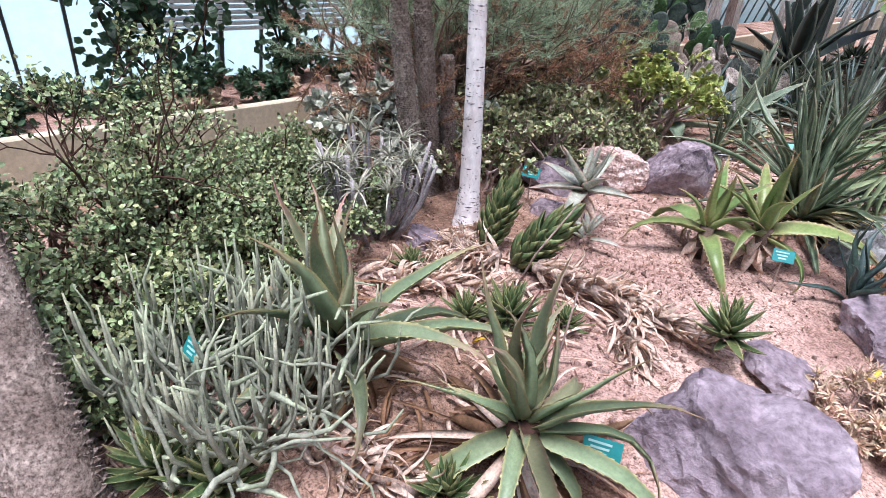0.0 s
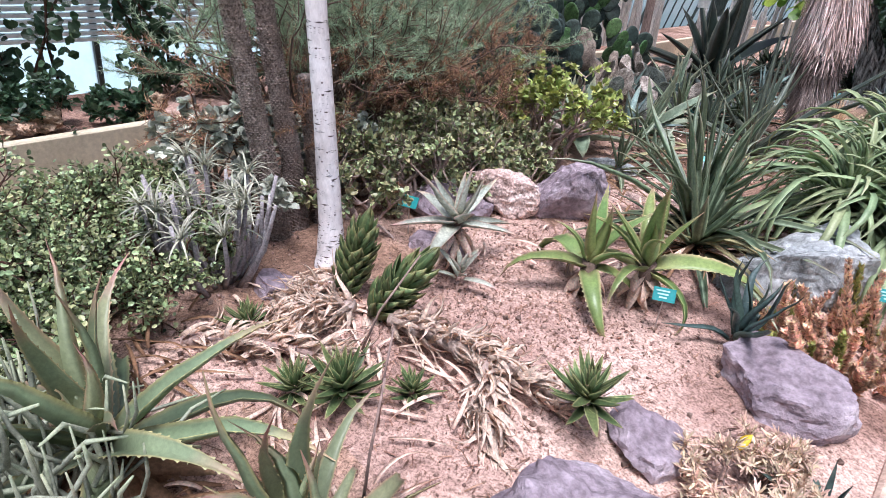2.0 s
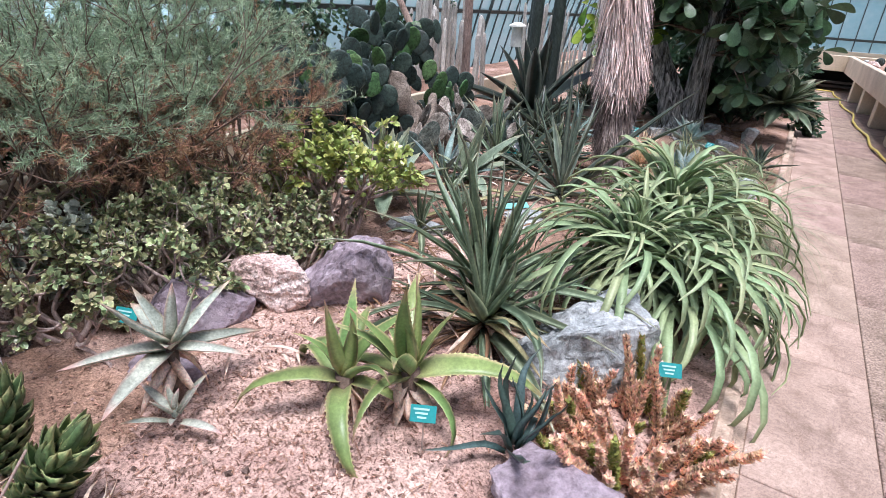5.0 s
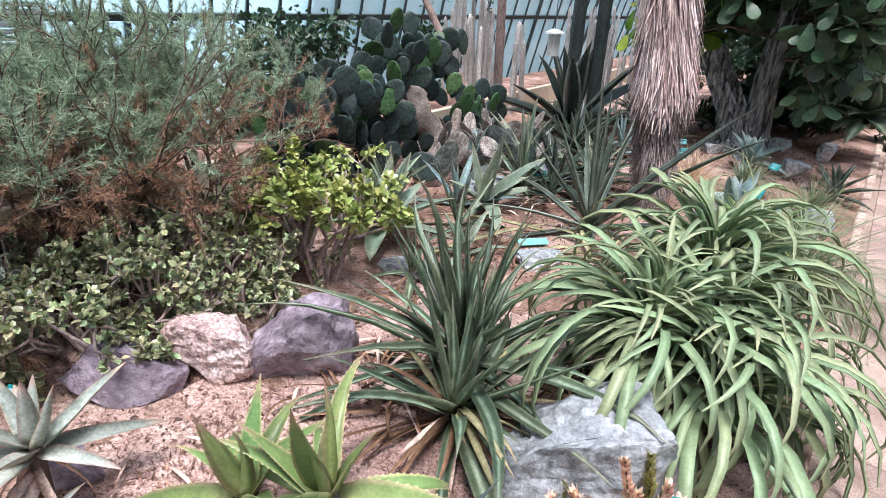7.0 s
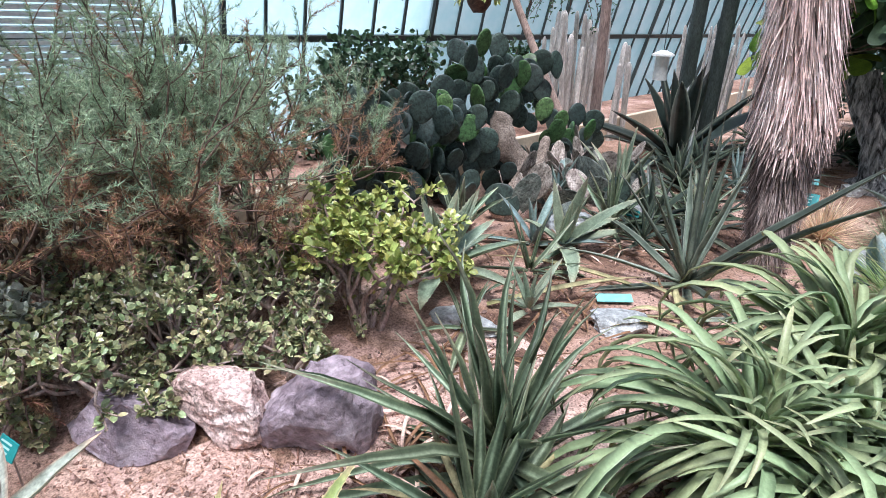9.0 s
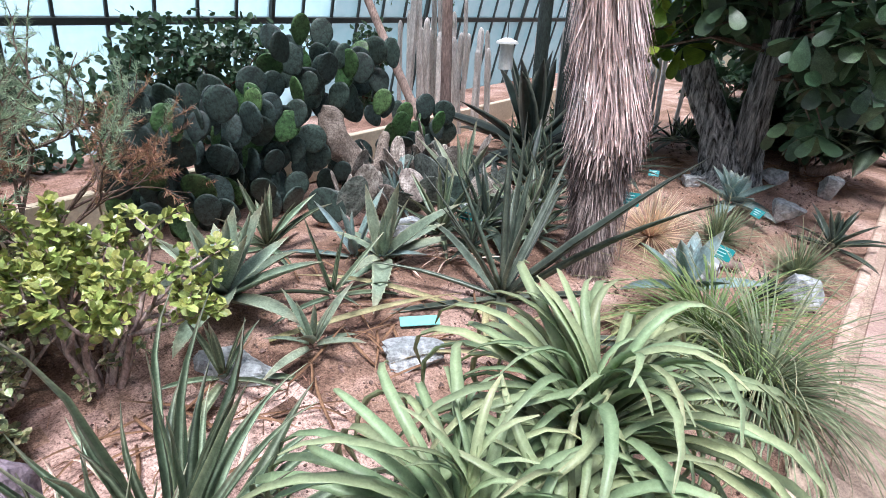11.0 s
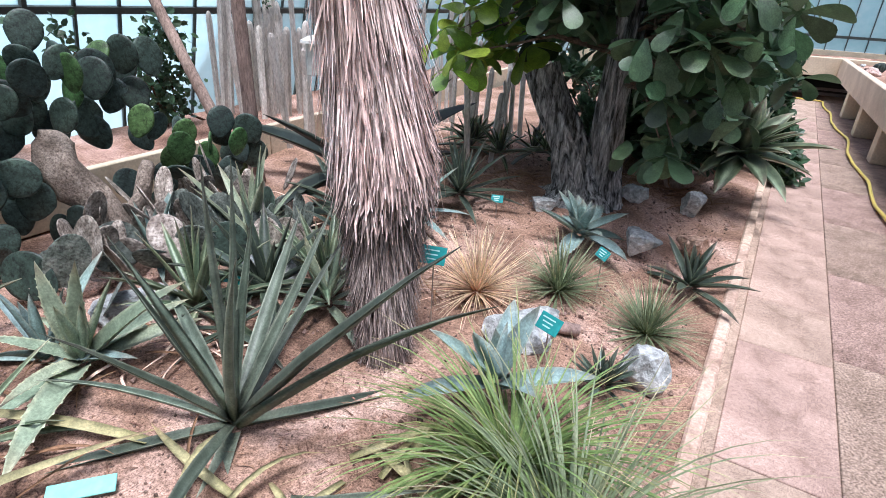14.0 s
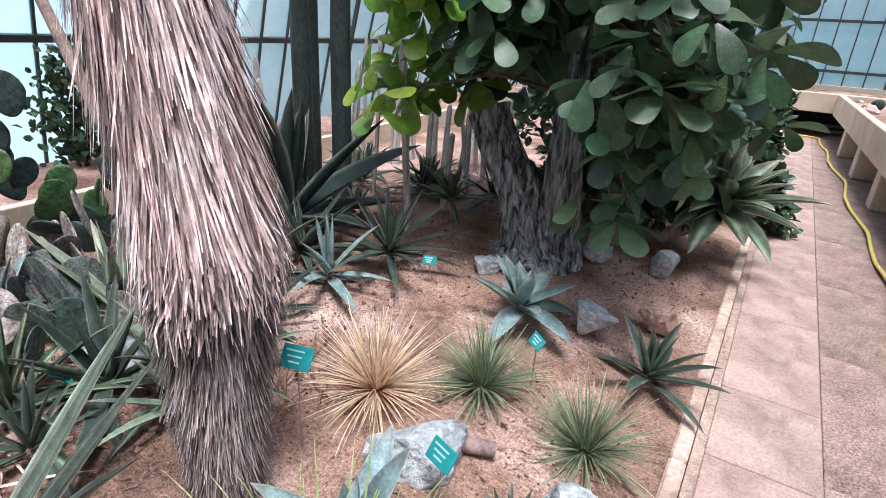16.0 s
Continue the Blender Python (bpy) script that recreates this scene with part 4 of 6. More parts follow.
trunk("spiny_trunk", (-1.87, 0.72, 0.05), [(0.04, 0, 0), (-0.02, 0.0, 0.2), (-0.19, 0.0, 0.5), (-0.5, -0.02, 1.1), (-0.75, -0.05, 1.8)], [0.1, 0.088, 0.07, 0.062, 0.05], M_BARK, "thick leaning grey trunk set with short spines", group="spiny trunks", spines=2600, rings=1, seed=5, sides=20)

# ---- hedge and shrubs ----
for k, (x, y, h, st) in enumerate(((-2.35, 0.75, 0.4, 11), (-2.45, 1.05, 0.42, 11), (-2.5, 1.35, 0.42, 11), (-2.7, 1.6, 0.42, 10), (-2.75, 0.8, 0.52, 11), (-2.95, 1.05, 0.58, 9), (-3.0, 1.4, 0.48, 11), (-3.15, 1.75, 0.44, 10), (-3.05, 0.82, 1.0, 7), (-2.95, 0.95, 0.85, 7), (-3.3, 1.3, 0.46, 9), (-3.4, 1.95, 0.38, 8), (-2.15, 0.72, 0.3, 8), (-3.3, 2.15, 0.42, 8), (-2.85, 1.95, 0.42, 9))):
    shrub("hedge_shrub", ground_at(x, y), "dense small-leaved bright green succulent shrub", "shrub", h, 1.1, st, 4, 0.011, M_HEDGE, M_TWIG_DARK, 10, 0.021, 0.015, 100 + k, "small-leaved hedge", 0.06, strewn=1700)
for k, (x, y, h) in enumerate(((-3.2, 2.45, 0.6), (-3.35, 2.85, 0.55))):
    shrub("silver_jade", ground_at(x, y), "dark shrub with silvery round leaves", "shrub", h, 0.7, 6, 3, 0.014, M_DARK_JADE, None, 16, 0.05, 0.04, 120 + k, "silver-leaved shrubs", 0.05, True, strewn=120)
for k, (x, y, h, st) in enumerate(((-2.85, 2.95, 0.46, 9), (-3.2, 3.15, 0.56, 9), (-2.9, 3.4, 0.5, 10), (-3.3, 3.6, 0.56, 9), (-2.85, 3.75, 0.5, 10), (-3.25, 4.1, 0.56, 9), (-2.9, 4.1, 0.46, 9), (-3.15, 4.55, 0.5, 8), (-3.05, 3.3, 0.5, 9), (-3.1, 3.85, 0.54, 9), (-2.65, 3.5, 0.3, 7), (-2.62, 3.95, 0.32, 7))):
    shrub("jade_shrub", ground_at(x, y), "grey-green jade shrub with thick woody stems", "shrub", h, 0.95, st, 3, 0.014, M_JADE, M_STEM_PALE, 12, 0.034, 0.022, 130 + k, "jade shrubs", 0.06, True, strewn=110)
shrub("yellow_jade_shrub", ground_at(-2.72, 4.42), "bright yellow-green rounded jade shrub", "shrub", 0.72, 0.42, 12, 3, 0.018, M_JADE_YELLOW, M_STEM_PALE, 18, 0.046, 0.032, 140, "", 0.075, True, strewn=320)
for k, (x, y, h) in enumerate(((-3.7, 3.4, 1.4), (-3.75, 3.85, 1.4), (-3.75, 4.35, 1.4), (-3.65, 2.95, 1.35), (-3.85, 3.65, 1.25))):
    needle_bush(ground_at(x, y), h, 0.55, 14, 150 + k, "feathery green shrub with rust-brown dead lower twigs", 0.52, per=84, wid=0.0018, L=0.042)
q = random.Random(160)
dried = thing("dried_shrub", ground_at(-0.8, 3.78), "low orange-brown dried succulent with whorled upright spikes", "shrub")
for i in range(104):
    a, r = q.uniform(0, 6.283), 0.25 * math.sqrt(q.random())
    p = Vector((r * math.cos(a), r * math.sin(a) * 1.1, -0.01))
    L = q.uniform(0.08, 0.2) if i > 12 else q.uniform(0.24, 0.36)
    d = Vector((math.cos(a) * 0.6 + q.gauss(0, 0.25) - (0.25 if i < 12 else 0), math.sin(a) * 0.5 + q.gauss(0, 0.2), 1.0)).normalized()
    s = Soup()
    turn = Vector((q.gauss(0, 0.1), q.gauss(0, 0.1), 0.05))
    axis = [p + d * L * t + turn * L * t * t for t in (0, 0.33, 0.66, 1.0)]
    n = int(L / 0.0011)
    for k in range(n):
        t = 0.1 + 0.9 * k / n
        c = p + d * L * t + turn * L * t * t
        u = rand_dir(q)
        u = (u - d * u.dot(d)).normalized()
        e = (u + d * q.uniform(0.25, 0.8)).normalized()
        w = e.cross(d).normalized() * 0.0056
        l = q.uniform(0.018, 0.03) * (1.0 if t < 0.8 else 1.25 - t * 0.5)
        s.put([c - w * 0.6, c + w * 0.6, c + e * l * 0.6 + w, c + e * l + d * 0.008, c + e * l * 0.6 - w], [(0, 1, 2, 4), (4, 2, 3)], [0, 0, 0.6, 1, 0.6])
    spike = add("spike", s.mesh("spike", M_SPIKE_GREEN if i % 6 == 3 else M_ORANGE), dried, "spike still green at its heart" if i % 6 == 3 else "")
    s = Soup()
    tube(s, axis, [0.004, 0.0035, 0.003, 0.002], 5)
    add("stalk", s.mesh("stalk", M_TWIG, True), spike)
shrub("dried_succulent", ground_at(-0.78, 2.78), "curled pale brown dried succulent clump", "shrub", 0.2, 1.3, 30, 3, 0.005, M_BROWN_CURL, M_POLE, 16, 0.036, 0.0065, 161, "", 0.035, True, strewn=900)

# stick succulent
q = random.Random(5)
st = thing("stick_succulent", ground_at(-2.0, 1.17), "tangled grey-green pencil-stemmed succulent", "succulent")
for i in range(165):
    a, r = q.uniform(0, 6.283), 0.24 * math.sqrt(q.random())
    p = Vector((r * math.cos(a) * 1.1, r * math.sin(a) * 1.05, 0))
    d = Vector((math.cos(a) * 0.3, math.sin(a) * 0.35, 1)).normalized()
    s = Soup()
    pts = [p]
    L = q.uniform(0.25, 0.55)
    for k in range(6):
        d = (d + rand_dir(q) * 0.75 + Vector((0, 0, 0.1))).normalized()
        p = p + d * L / 6
        p.y = max(p.y, -0.27 + 0.1 * p.x)
        pts.append(p)
    r0 = q.uniform(0.004, 0.009)
    tube(s, pts, [r0] * 5 + [r0 * 0.9, r0 * 0.4], 6)
    for f in range(q.choice((0, 1, 2))):
        b = pts[q.choice((2, 3, 4))]
        d2 = (rand_dir(q) + Vector((0, 0, 0.8))).normalized()
        tube(s, [b, b + d2 * 0.06, b + d2 * 0.09 + Vector((0, 0, 0.06)), b + d2 * 0.1 + Vector((0, 0, 0.15))], [r0 * 0.8, r0 * 0.8, r0 * 0.75, r0 * 0.35], 6)
    add("stem", s.mesh("stem", M_STICK, True), st)

# candelabra shrub with pale stems and tufts
kl = thing("pale_stemmed_shrub", ground_at(-2.72, 2.12), "pale grey thick-stemmed succulent with narrow whitish leaf tufts", "shrub")
for i in range(38):
    a, r = q.uniform(0, 6.283), 0.11 * math.sqrt(q.random())
    p = Vector((r * math.cos(a), r * math.sin(a), 0))
    tilt = q.uniform(0.25, 0.9)
    L = q.uniform(0.26, 0.48)
    e = p + Vector((math.cos(a) * tilt * L * 0.6, math.sin(a) * tilt * L * 0.6, L))
    mid = p.lerp(e, 0.5) + Vector((math.cos(a), math.sin(a), 0)) * 0.035
    s = Soup()
    tube(s, [p, p.lerp(mid, 0.5) + Vector((0, 0, -0.01)), mid, mid.lerp(e, 0.5), e], [0.011, 0.0115, 0.01, 0.009, 0.007], 7)
    stem_ob = add("stem", s.mesh("stem", M_KLEINIA, True), kl)
    if i % 2 == 0:
        f = Soup()
        for k in range(22):
            blade(f, Matrix.Translation(e) @ Matrix.Rotation(q.uniform(0, 6.283), 4, "Z"), L=q.uniform(0.08, 0.16), W=0.0085, rise=q.uniform(0, 75), bend=q.uniform(40, 120), seg=5, fold=0.15, thick=0.1)
        add("leaf_tuft", f.mesh("leaf_tuft", M_KLEAF, True), stem_ob)

# ---- aloes of the first part ----
al1 = rosette("aloe", (-1.95, 1.48, 0.25), "large grey-green aloe with arching leaves and a dead brown skirt", "aloe", M_ALOE, n=20, levels=12, mess=2.0, jitter=0.14, lenjit=0.3, L=0.5, W=0.078, rise=(84, 0), bend=(-15, 95), seed=4, stem=0.1, fold=0.5, thick=0.12, teeth=16, belly=0.1, short=0.75, taper=1.35, sway=0.5, twist=0.25, group="large aloes")
dead_skirt(al1, M_DEAD_BROWN, 26, 0.42, 0.06, 9, -0.03, (5, -45))
dead_skirt(al1, M_DEAD, 12, 0.45, 0.04, 10, -0.1, (10, -10), (0, 40))
s = Soup()
tube(s, [(0, 0, -0.2), (0, 0, 0.05)], [0.05, 0.045], 10)
add("stem", s.mesh("stem", M_TWIG_DARK, True), al1)
al2 = rosette("aloe", (-1.37, 1.7, 0.24), "large olive-green aloe with long tapering curling leaves", "aloe", M_ALOE, n=30, levels=15, mess=2.8, jitter=0.24, lenjit=0.4, L=0.47, W=0.06, rise=(86, 10), bend=(-10, 150), seed=8, stem=0.1, fold=0.5, thick=0.12, teeth=16, belly=0.1, short=0.6, taper=1.4, sway=0.6, twist=0.35, group="large aloes")
dead_skirt(al2, M_DEAD, 18, 0.42, 0.04, 19, -0.05, (10, -20))
dead_skirt(al2, M_DEAD_BROWN, 20, 0.48, 0.04, 20, -0.08, (12, -15), (-10, 40))
s = Soup()
tube(s, [(0, 0, -0.16), (0, 0, 0.05)], [0.05, 0.045], 10)
add("stem", s.mesh("stem", M_TWIG_DARK, True), al2)
for k, (x, y, z, sz, tl) in enumerate(((-2.33, 2.47, 0.12, 1.2, (-16, 14)), (-2.14, 2.45, 0.12, 1.3, (-26, 32)))):
    q2 = random.Random(70 + k)
    ob = thing("stacked_aloe", ground_at(x, y, -0.02), "upright dark green aloe with leaves stacked in spirals", "aloe", "stacked aloes")
    lm = [leaf_mesh("leaf", M_STACK, L=0.115, W=0.046, rise=r, bend=-55, fold=0.5, thick=0.3, seg=6, belly=0.1, teeth=7, taper=0.95) for r in (38, 52, 74)]
    root = Euler((radians(tl[0] + 8), radians(tl[1]), 0)).to_matrix().to_4x4()
    for i in range(66):
        h = i / 66
        add("leaf", lm[0 if h < 0.6 else 1 if h < 0.85 else 2], ob, "", root @ Matrix.Translation((0, 0, 0.03 + h * 0.3)) @ Matrix.Rotation(radians(i * 137.5), 4, "Z") @ Matrix.Diagonal((sz, sz, sz, 1)))
    s = Soup()
    tube(s, [root @ Vector((0, 0, -0.03)), root @ Vector((0, 0, 0.28))], [0.03, 0.02], 8)
    add("stem", s.mesh("stem", M_TWIG, True), ob)
    dead_skirt(ob, M_DEAD, 26, 0.17, 0.035, 75 + k, 0.02, (0, -25))
for k, (x, y, z, sc) in enumerate(((-2.34, 2.05, 0.05, 0.8), (-1.81, 2.1, 0.06, 1.15), (-1.93, 2.0, 0.05, 0.8), (-1.24, 2.6, 0.13, 1.1), (-1.86, 0.92, 0.07, 1.1), (-1.75, 1.02, 0.07, 1.1), (-1.4, 1.47, 0.03, 0.9), (-1.68, 2.28, 0.05, 0.7))):
    rosette("small_aloe", ground_at(x, y, z - 0.03), "small bright green toothed aloe in the litter", "aloe", M_STACK, n=38, L=0.13 * sc, W=0.03 * sc, rise=(85, 12), bend=(-10, -25), seed=80 + k, stem=0.08 * sc, fold=0.4, thick=0.25, seg=5, teeth=7, belly=0.1, group="small toothed aloes", spread=0.012)

# aloe on a stem, pale blue
ac = rosette("blue_aloe", (-2.18, 2.98, 0.36), "pale blue-pink aloe on a short stem", "aloe", M_ALOE_BLUE, n=12, levels=7, jitter=0.1, L=0.28, W=0.074, rise=(65, -5), bend=(-10, 30), seed=21, stem=0.05, fold=0.35, thick=0.15, belly=0.1, short=0.8, group="pale aloes")
s = Soup()
tube(s, [(0.02, -0.02, -0.28), (0, 0, 0.03)], [0.022, 0.02], 8)
add("stem", s.mesh("stem", M_TWIG, True), ac)
dead_skirt(ac, M_DEAD, 10, 0.2, 0.035, 22, -0.05, (-20, -60))
rosette("blue_aloe", ground_at(-2.05, 2.88, 0.05), "small pale blue-grey aloe offset on the sand", "aloe", M_ALOE_BLUE, n=10, L=0.16, W=0.035, rise=(70, 10), bend=(0, 40), seed=23, fold=0.35, thick=0.15, group="pale aloes")
for k, (x, y, z, L, n, sd) in enumerate(((-1.68, 3.3, 0.25, 0.38, 11, 30), (-1.48, 3.42, 0.29, 0.44, 14, 31))):
    ob = rosette("green_aloe", (x, y, z), "bright yellow-green toothed aloe with curling tips", "aloe", M_ALOE_LIGHT, n=n, L=L, levels=9, jitter=0.1, lenjit=0.32, W=0.076, mess=1.8, taper=1.15, sway=0.35, rise=(84, 12), bend=(-5, 165), seed=sd, stem=0.06, fold=0.4, thick=0.16, teeth=18, belly=0.1, group="green aloes", short=0.7)
    dead_skirt(ob, M_DEAD, 12, 0.16, 0.05, sd + 5, -0.04, (-20, -70))
    s = Soup()
    tube(s, [(0, 0, -0.18), (0, 0, 0.04)], [0.035, 0.035], 8)
    add("stem", s.mesh("stem", M_TWIG, True), ob)
rosette("slate_aloe", ground_at(-1.08, 3.46, 0.03), "slate-blue narrow-leaved aloe with wavy leaves", "aloe", M_ALOE_DARKBLUE, n=14, levels=10, jitter=0.22, sway=0.5, twist=0.5, L=0.32, W=0.036, rise=(86, 30), bend=(-30, 20), seed=35, fold=0.4, thick=0.16, belly=0.12, short=0.8)
rosette("slate_aloe", ground_at(-0.62, 2.85, 0.0), "small slate-green aloe at the kerb", "aloe", M_ALOE_DARKBLUE, n=7, L=0.22, W=0.03, rise=(80, 20), bend=(0, 40), seed=36, fold=0.4, thick=0.16, short=0.8)

# fallen stems shingled with dead leaves
for line, n, sd in ((((-1.99, 2.44, 0.2), (-1.64, 2.56, 0.19), (-1.28, 2.62, 0.17)), 150, 41), (((-1.6, 2.53, 0.19), (-1.48, 2.42, 0.16), (-1.37, 2.31, 0.09)), 90, 42), (((-2.44, 1.85, 0.13), (-2.14, 2.06, 0.17), (-1.95, 2.2, 0.16)), 120, 43), (((-2.16, 2.4, 0.19), (-2.2, 2.25, 0.18), (-2.2, 2.05, 0.13)), 170, 44), (((-2.36, 2.5, 0.18), (-2.36, 2.3, 0.17), (-2.3, 2.1, 0.12)), 150, 47), (((-1.9, 1.15, 0.14), (-1.7, 1.3, 0.15), (-1.45, 1.4, 0.14)), 70, 45), (((-2.2, 0.75, 0.12), (-2.0, 0.9, 0.12), (-1.8, 1.0, 0.12)), 60, 46)):
    a, m0, b = (Vector(v) for v in line)
    q2 = random.Random(sd)
    ob = thing("dead_aloe", a, "fallen pale aloe stem shingled with curled dead leaves", "dead plant", "fallen stems")

    def along(t):
        return (a.lerp(m0, t * 2) if t < 0.5 else m0.lerp(b, t * 2 - 1)) - a

    s = Soup()
    tube(s, [along(t / 12) + Vector((q2.gauss(0, 0.004), q2.gauss(0, 0.004), 0.006 * math.sin(t * 2.1))) for t in range(13)], [0.024 + 0.007 * math.sin(t * 1.7) for t in range(13)], 9)
    add("stem", s.mesh("stem", M_STEM_PALE, True), ob)
    ms = [leaf_mesh("dead_leaf", M_DEAD, L=l, W=w, rise=r0, bend=bd, fold=0.8, thick=0.02, seg=7, side=sd2, belly=0.08, taper=1.3, twist=0.6) for l, w, r0, bd, sd2 in ((0.13, 0.026, 45, 110, 0.5), (0.18, 0.022, 30, 80, -0.6), (0.11, 0.03, 55, 170, 0.4), (0.16, 0.02, 25, -50, -0.7), (0.14, 0.025, 70, 190, 0.8))]
    for i in range(int(n * 0.85)):
        t = q2.random()
        ax = (along(min(1, t + 0.05)) - along(max(0, t - 0.05))).normalized()
        rot = Matrix.Rotation(q2.uniform(-2.2, 2.2), 4, "X") @ Matrix.Rotation(q2.gauss(0, 0.6), 4, "Z")
        frame_m = ax.to_track_quat("X", "Z").to_matrix().to_4x4()
        add("dead_leaf", q2.choice(ms), ob, "", Matrix.Translation(along(t) + Vector((0, 0, 0.004))) @ frame_m @ rot @ Matrix.Translation((0, 0, 0.012)))

# ---- middle part ----
rosette("agave", ground_at(-1.62, 4.22, 0.06), "dark green agave with long narrow striped leaves", "agave", M_AGAVE, n=54, jitter=0.12, mess=3.4, L=0.7, W=0.048, taper=1.1, sway=0.4, twist=0.2, rise=(87, -10), bend=(0, 60), seed=50, stem=0.14, fold=0.4, thick=0.1, belly=0.3, short=0.8, levels=7, lenjit=0.3, group="striped agaves")
ag = rosette("agave", ground_at(-1.5, 4.02, 0.03), "dark green agave offset with narrow leaves and dead lower ones", "agave", M_AGAVE, n=32, mess=2.8, L=0.56, W=0.05, taper=1.1, sway=0.3, rise=(84, -8), bend=(0, 50), seed=51, jitter=0.05, stem=0.08, fold=0.4, thick=0.1, belly=0.3, short=0.75, lenjit=0.3, group="striped agaves")
dead_skirt(ag, M_DEAD, 26, 0.42, 0.03, 52, 0.02, (12, -10), (0, 30))
dead_skirt(ag, M_DEAD_BROWN, 34, 0.46, 0.022, 53, 0.03, (18, -5), (0, 60))
dead_skirt(ag, M_DEAD_OLIVE, 14, 0.5, 0.026, 54, 0.06, (40, 10), (20, 70))
for k, (x, y, z, n, sd) in enumerate(((-1.0, 5.14, 0.42, 140, 55), (-1.06, 4.66, 0.33, 140, 56), (-0.8, 4.62, 0.22, 100, 57), (-0.88, 4.84, 0.26, 120, 58))):
    ob = rosette("strap_plant", (x, y, z), "pale green plant with long arching strap leaves", "bromeliad", M_STRAP, n=n, L=0.74, W=0.038, jitter=0.08, twist=0.4, mess=1.8, rise=(88, 10), bend=(130, 225), sway=0.3, taper=0.5, tipw=0.16, seed=sd, stem=0.14, fold=0.42, thick=0.05, belly=0.25, short=0.6, levels=8, seg=9, group="strap-leaved plants", lenjit=0.25)
    s = Soup()
    tube(s, [(0, 0, -0.4), (0, 0, 0.1)], [0.07, 0.05], 10)
    add("stem", s.mesh("stem", M_TWIG, True), ob)
rosette("sword_agave", ground_at(-1.95, 6.12, 0.03), "tall dark agave with stiff grooved sword leaves", "agave", M_AGAVE_SWORD, n=19, L=1.05, W=0.064, jitter=0.06, mess=2.2, taper=0.95, sway=0.2, rise=(88, 4), bend=(-8, 35), seed=60, fold=0.6, thick=0.12, belly=0.25, short=0.85, levels=11, lenjit=0.25)
rosette("grey_agave", ground_at(-2.87, 5.05, 0.1), "grey-green agave with broad pale-edged leaves", "agave", M_AGAVE_VAR, n=22, L=0.48, W=0.12, rise=(75, 8), bend=(-5, 30), seed=61, fold=0.35, thick=0.1, belly=0.35, teeth=14, short=0.8)
rosette("blue_sword_plant", ground_at(-2.95, 5.95, 0.0), "narrow pale blue agave with upright leaves", "agave", M_AGAVE_BLUE, n=9, L=0.5, W=0.07, rise=(88, 20), bend=(0, 20), seed=62, fold=0.35, thick=0.1)
rosette("sword_agave", ground_at(-2.4, 7.1, 0.03), "dark narrow-leaved agave in the shade", "agave", M_AGAVE, n=26, L=0.55, W=0.05, rise=(86, 5), bend=(5, 40), seed=63, fold=0.4, thick=0.1)

for k, (x, y, n, L, W, mt, lab) in enumerate((
        (-2.75, 6.55, 22, 0.5, 0.05, M_AGAVE, "green narrow-leaved aloe among stones"),
        (-3.1, 7.2, 20, 0.6, 0.07, M_AGAVE_VAR, "grey-green agave with pale leaves among dead pads"),
        (-2.55, 7.55, 26, 0.42, 0.05, M_AGAVE_DARK, "dark spreading agave behind the shaggy trunk"),
        (-2.95, 7.9, 18, 0.5, 0.08, M_AGAVE_DARK, "dark broad-leaved agave in the shade"),
        (-3.4, 6.75, 14, 0.4, 0.07, M_AGAVE_BLUE, "powdery blue agave among dead pads"),
        (-2.45, 6.5, 16, 0.34, 0.04, M_AGAVE_DARK, "dark narrow agave offset near the trunk"),
        (-2.3, 5.15, 12, 0.28, 0.05, M_AGAVE_VAR, "small grey agave offset on the soil"),
        (-3.35, 5.6, 16, 0.4, 0.06, M_AGAVE, "green agave below the prickly pear"),
        (-2.35, 4.75, 12, 0.3, 0.04, M_AGAVE, "green narrow agave beside the jade shrub"))):
    rosette("bed_agave", ground_at(x, y, 0.04), lab, "agave", mt, n=n, L=L, W=W, rise=(84, 4), bend=(0, 40), seed=300 + k, fold=0.4, thick=0.12, belly=0.3, short=0.75, group="agaves round the prickly pear", lenjit=0.3)
boulder((-2.7, 7.0, 0.2), (0.2, 0.13, 0.13), M_ROCK_B, 64, "pale grey stone in the shade", 40, 8)
boulder((-2.5, 7.3, 0.2), (0.12, 0.1, 0.16), M_ROCK_B, 65, "grey stone behind the shaggy trunk", 0, 8)
boulder((-3.0, 6.4, 0.17), (0.22, 0.16, 0.1), M_ROCK_B, 66, "flat grey stone among dead pads", 70, 8)
boulder((-2.45, 4.85, 0.16), (0.2, 0.12, 0.07), M_ROCK_B, 67, "flat pale stone under agave leaves", 20, 8)

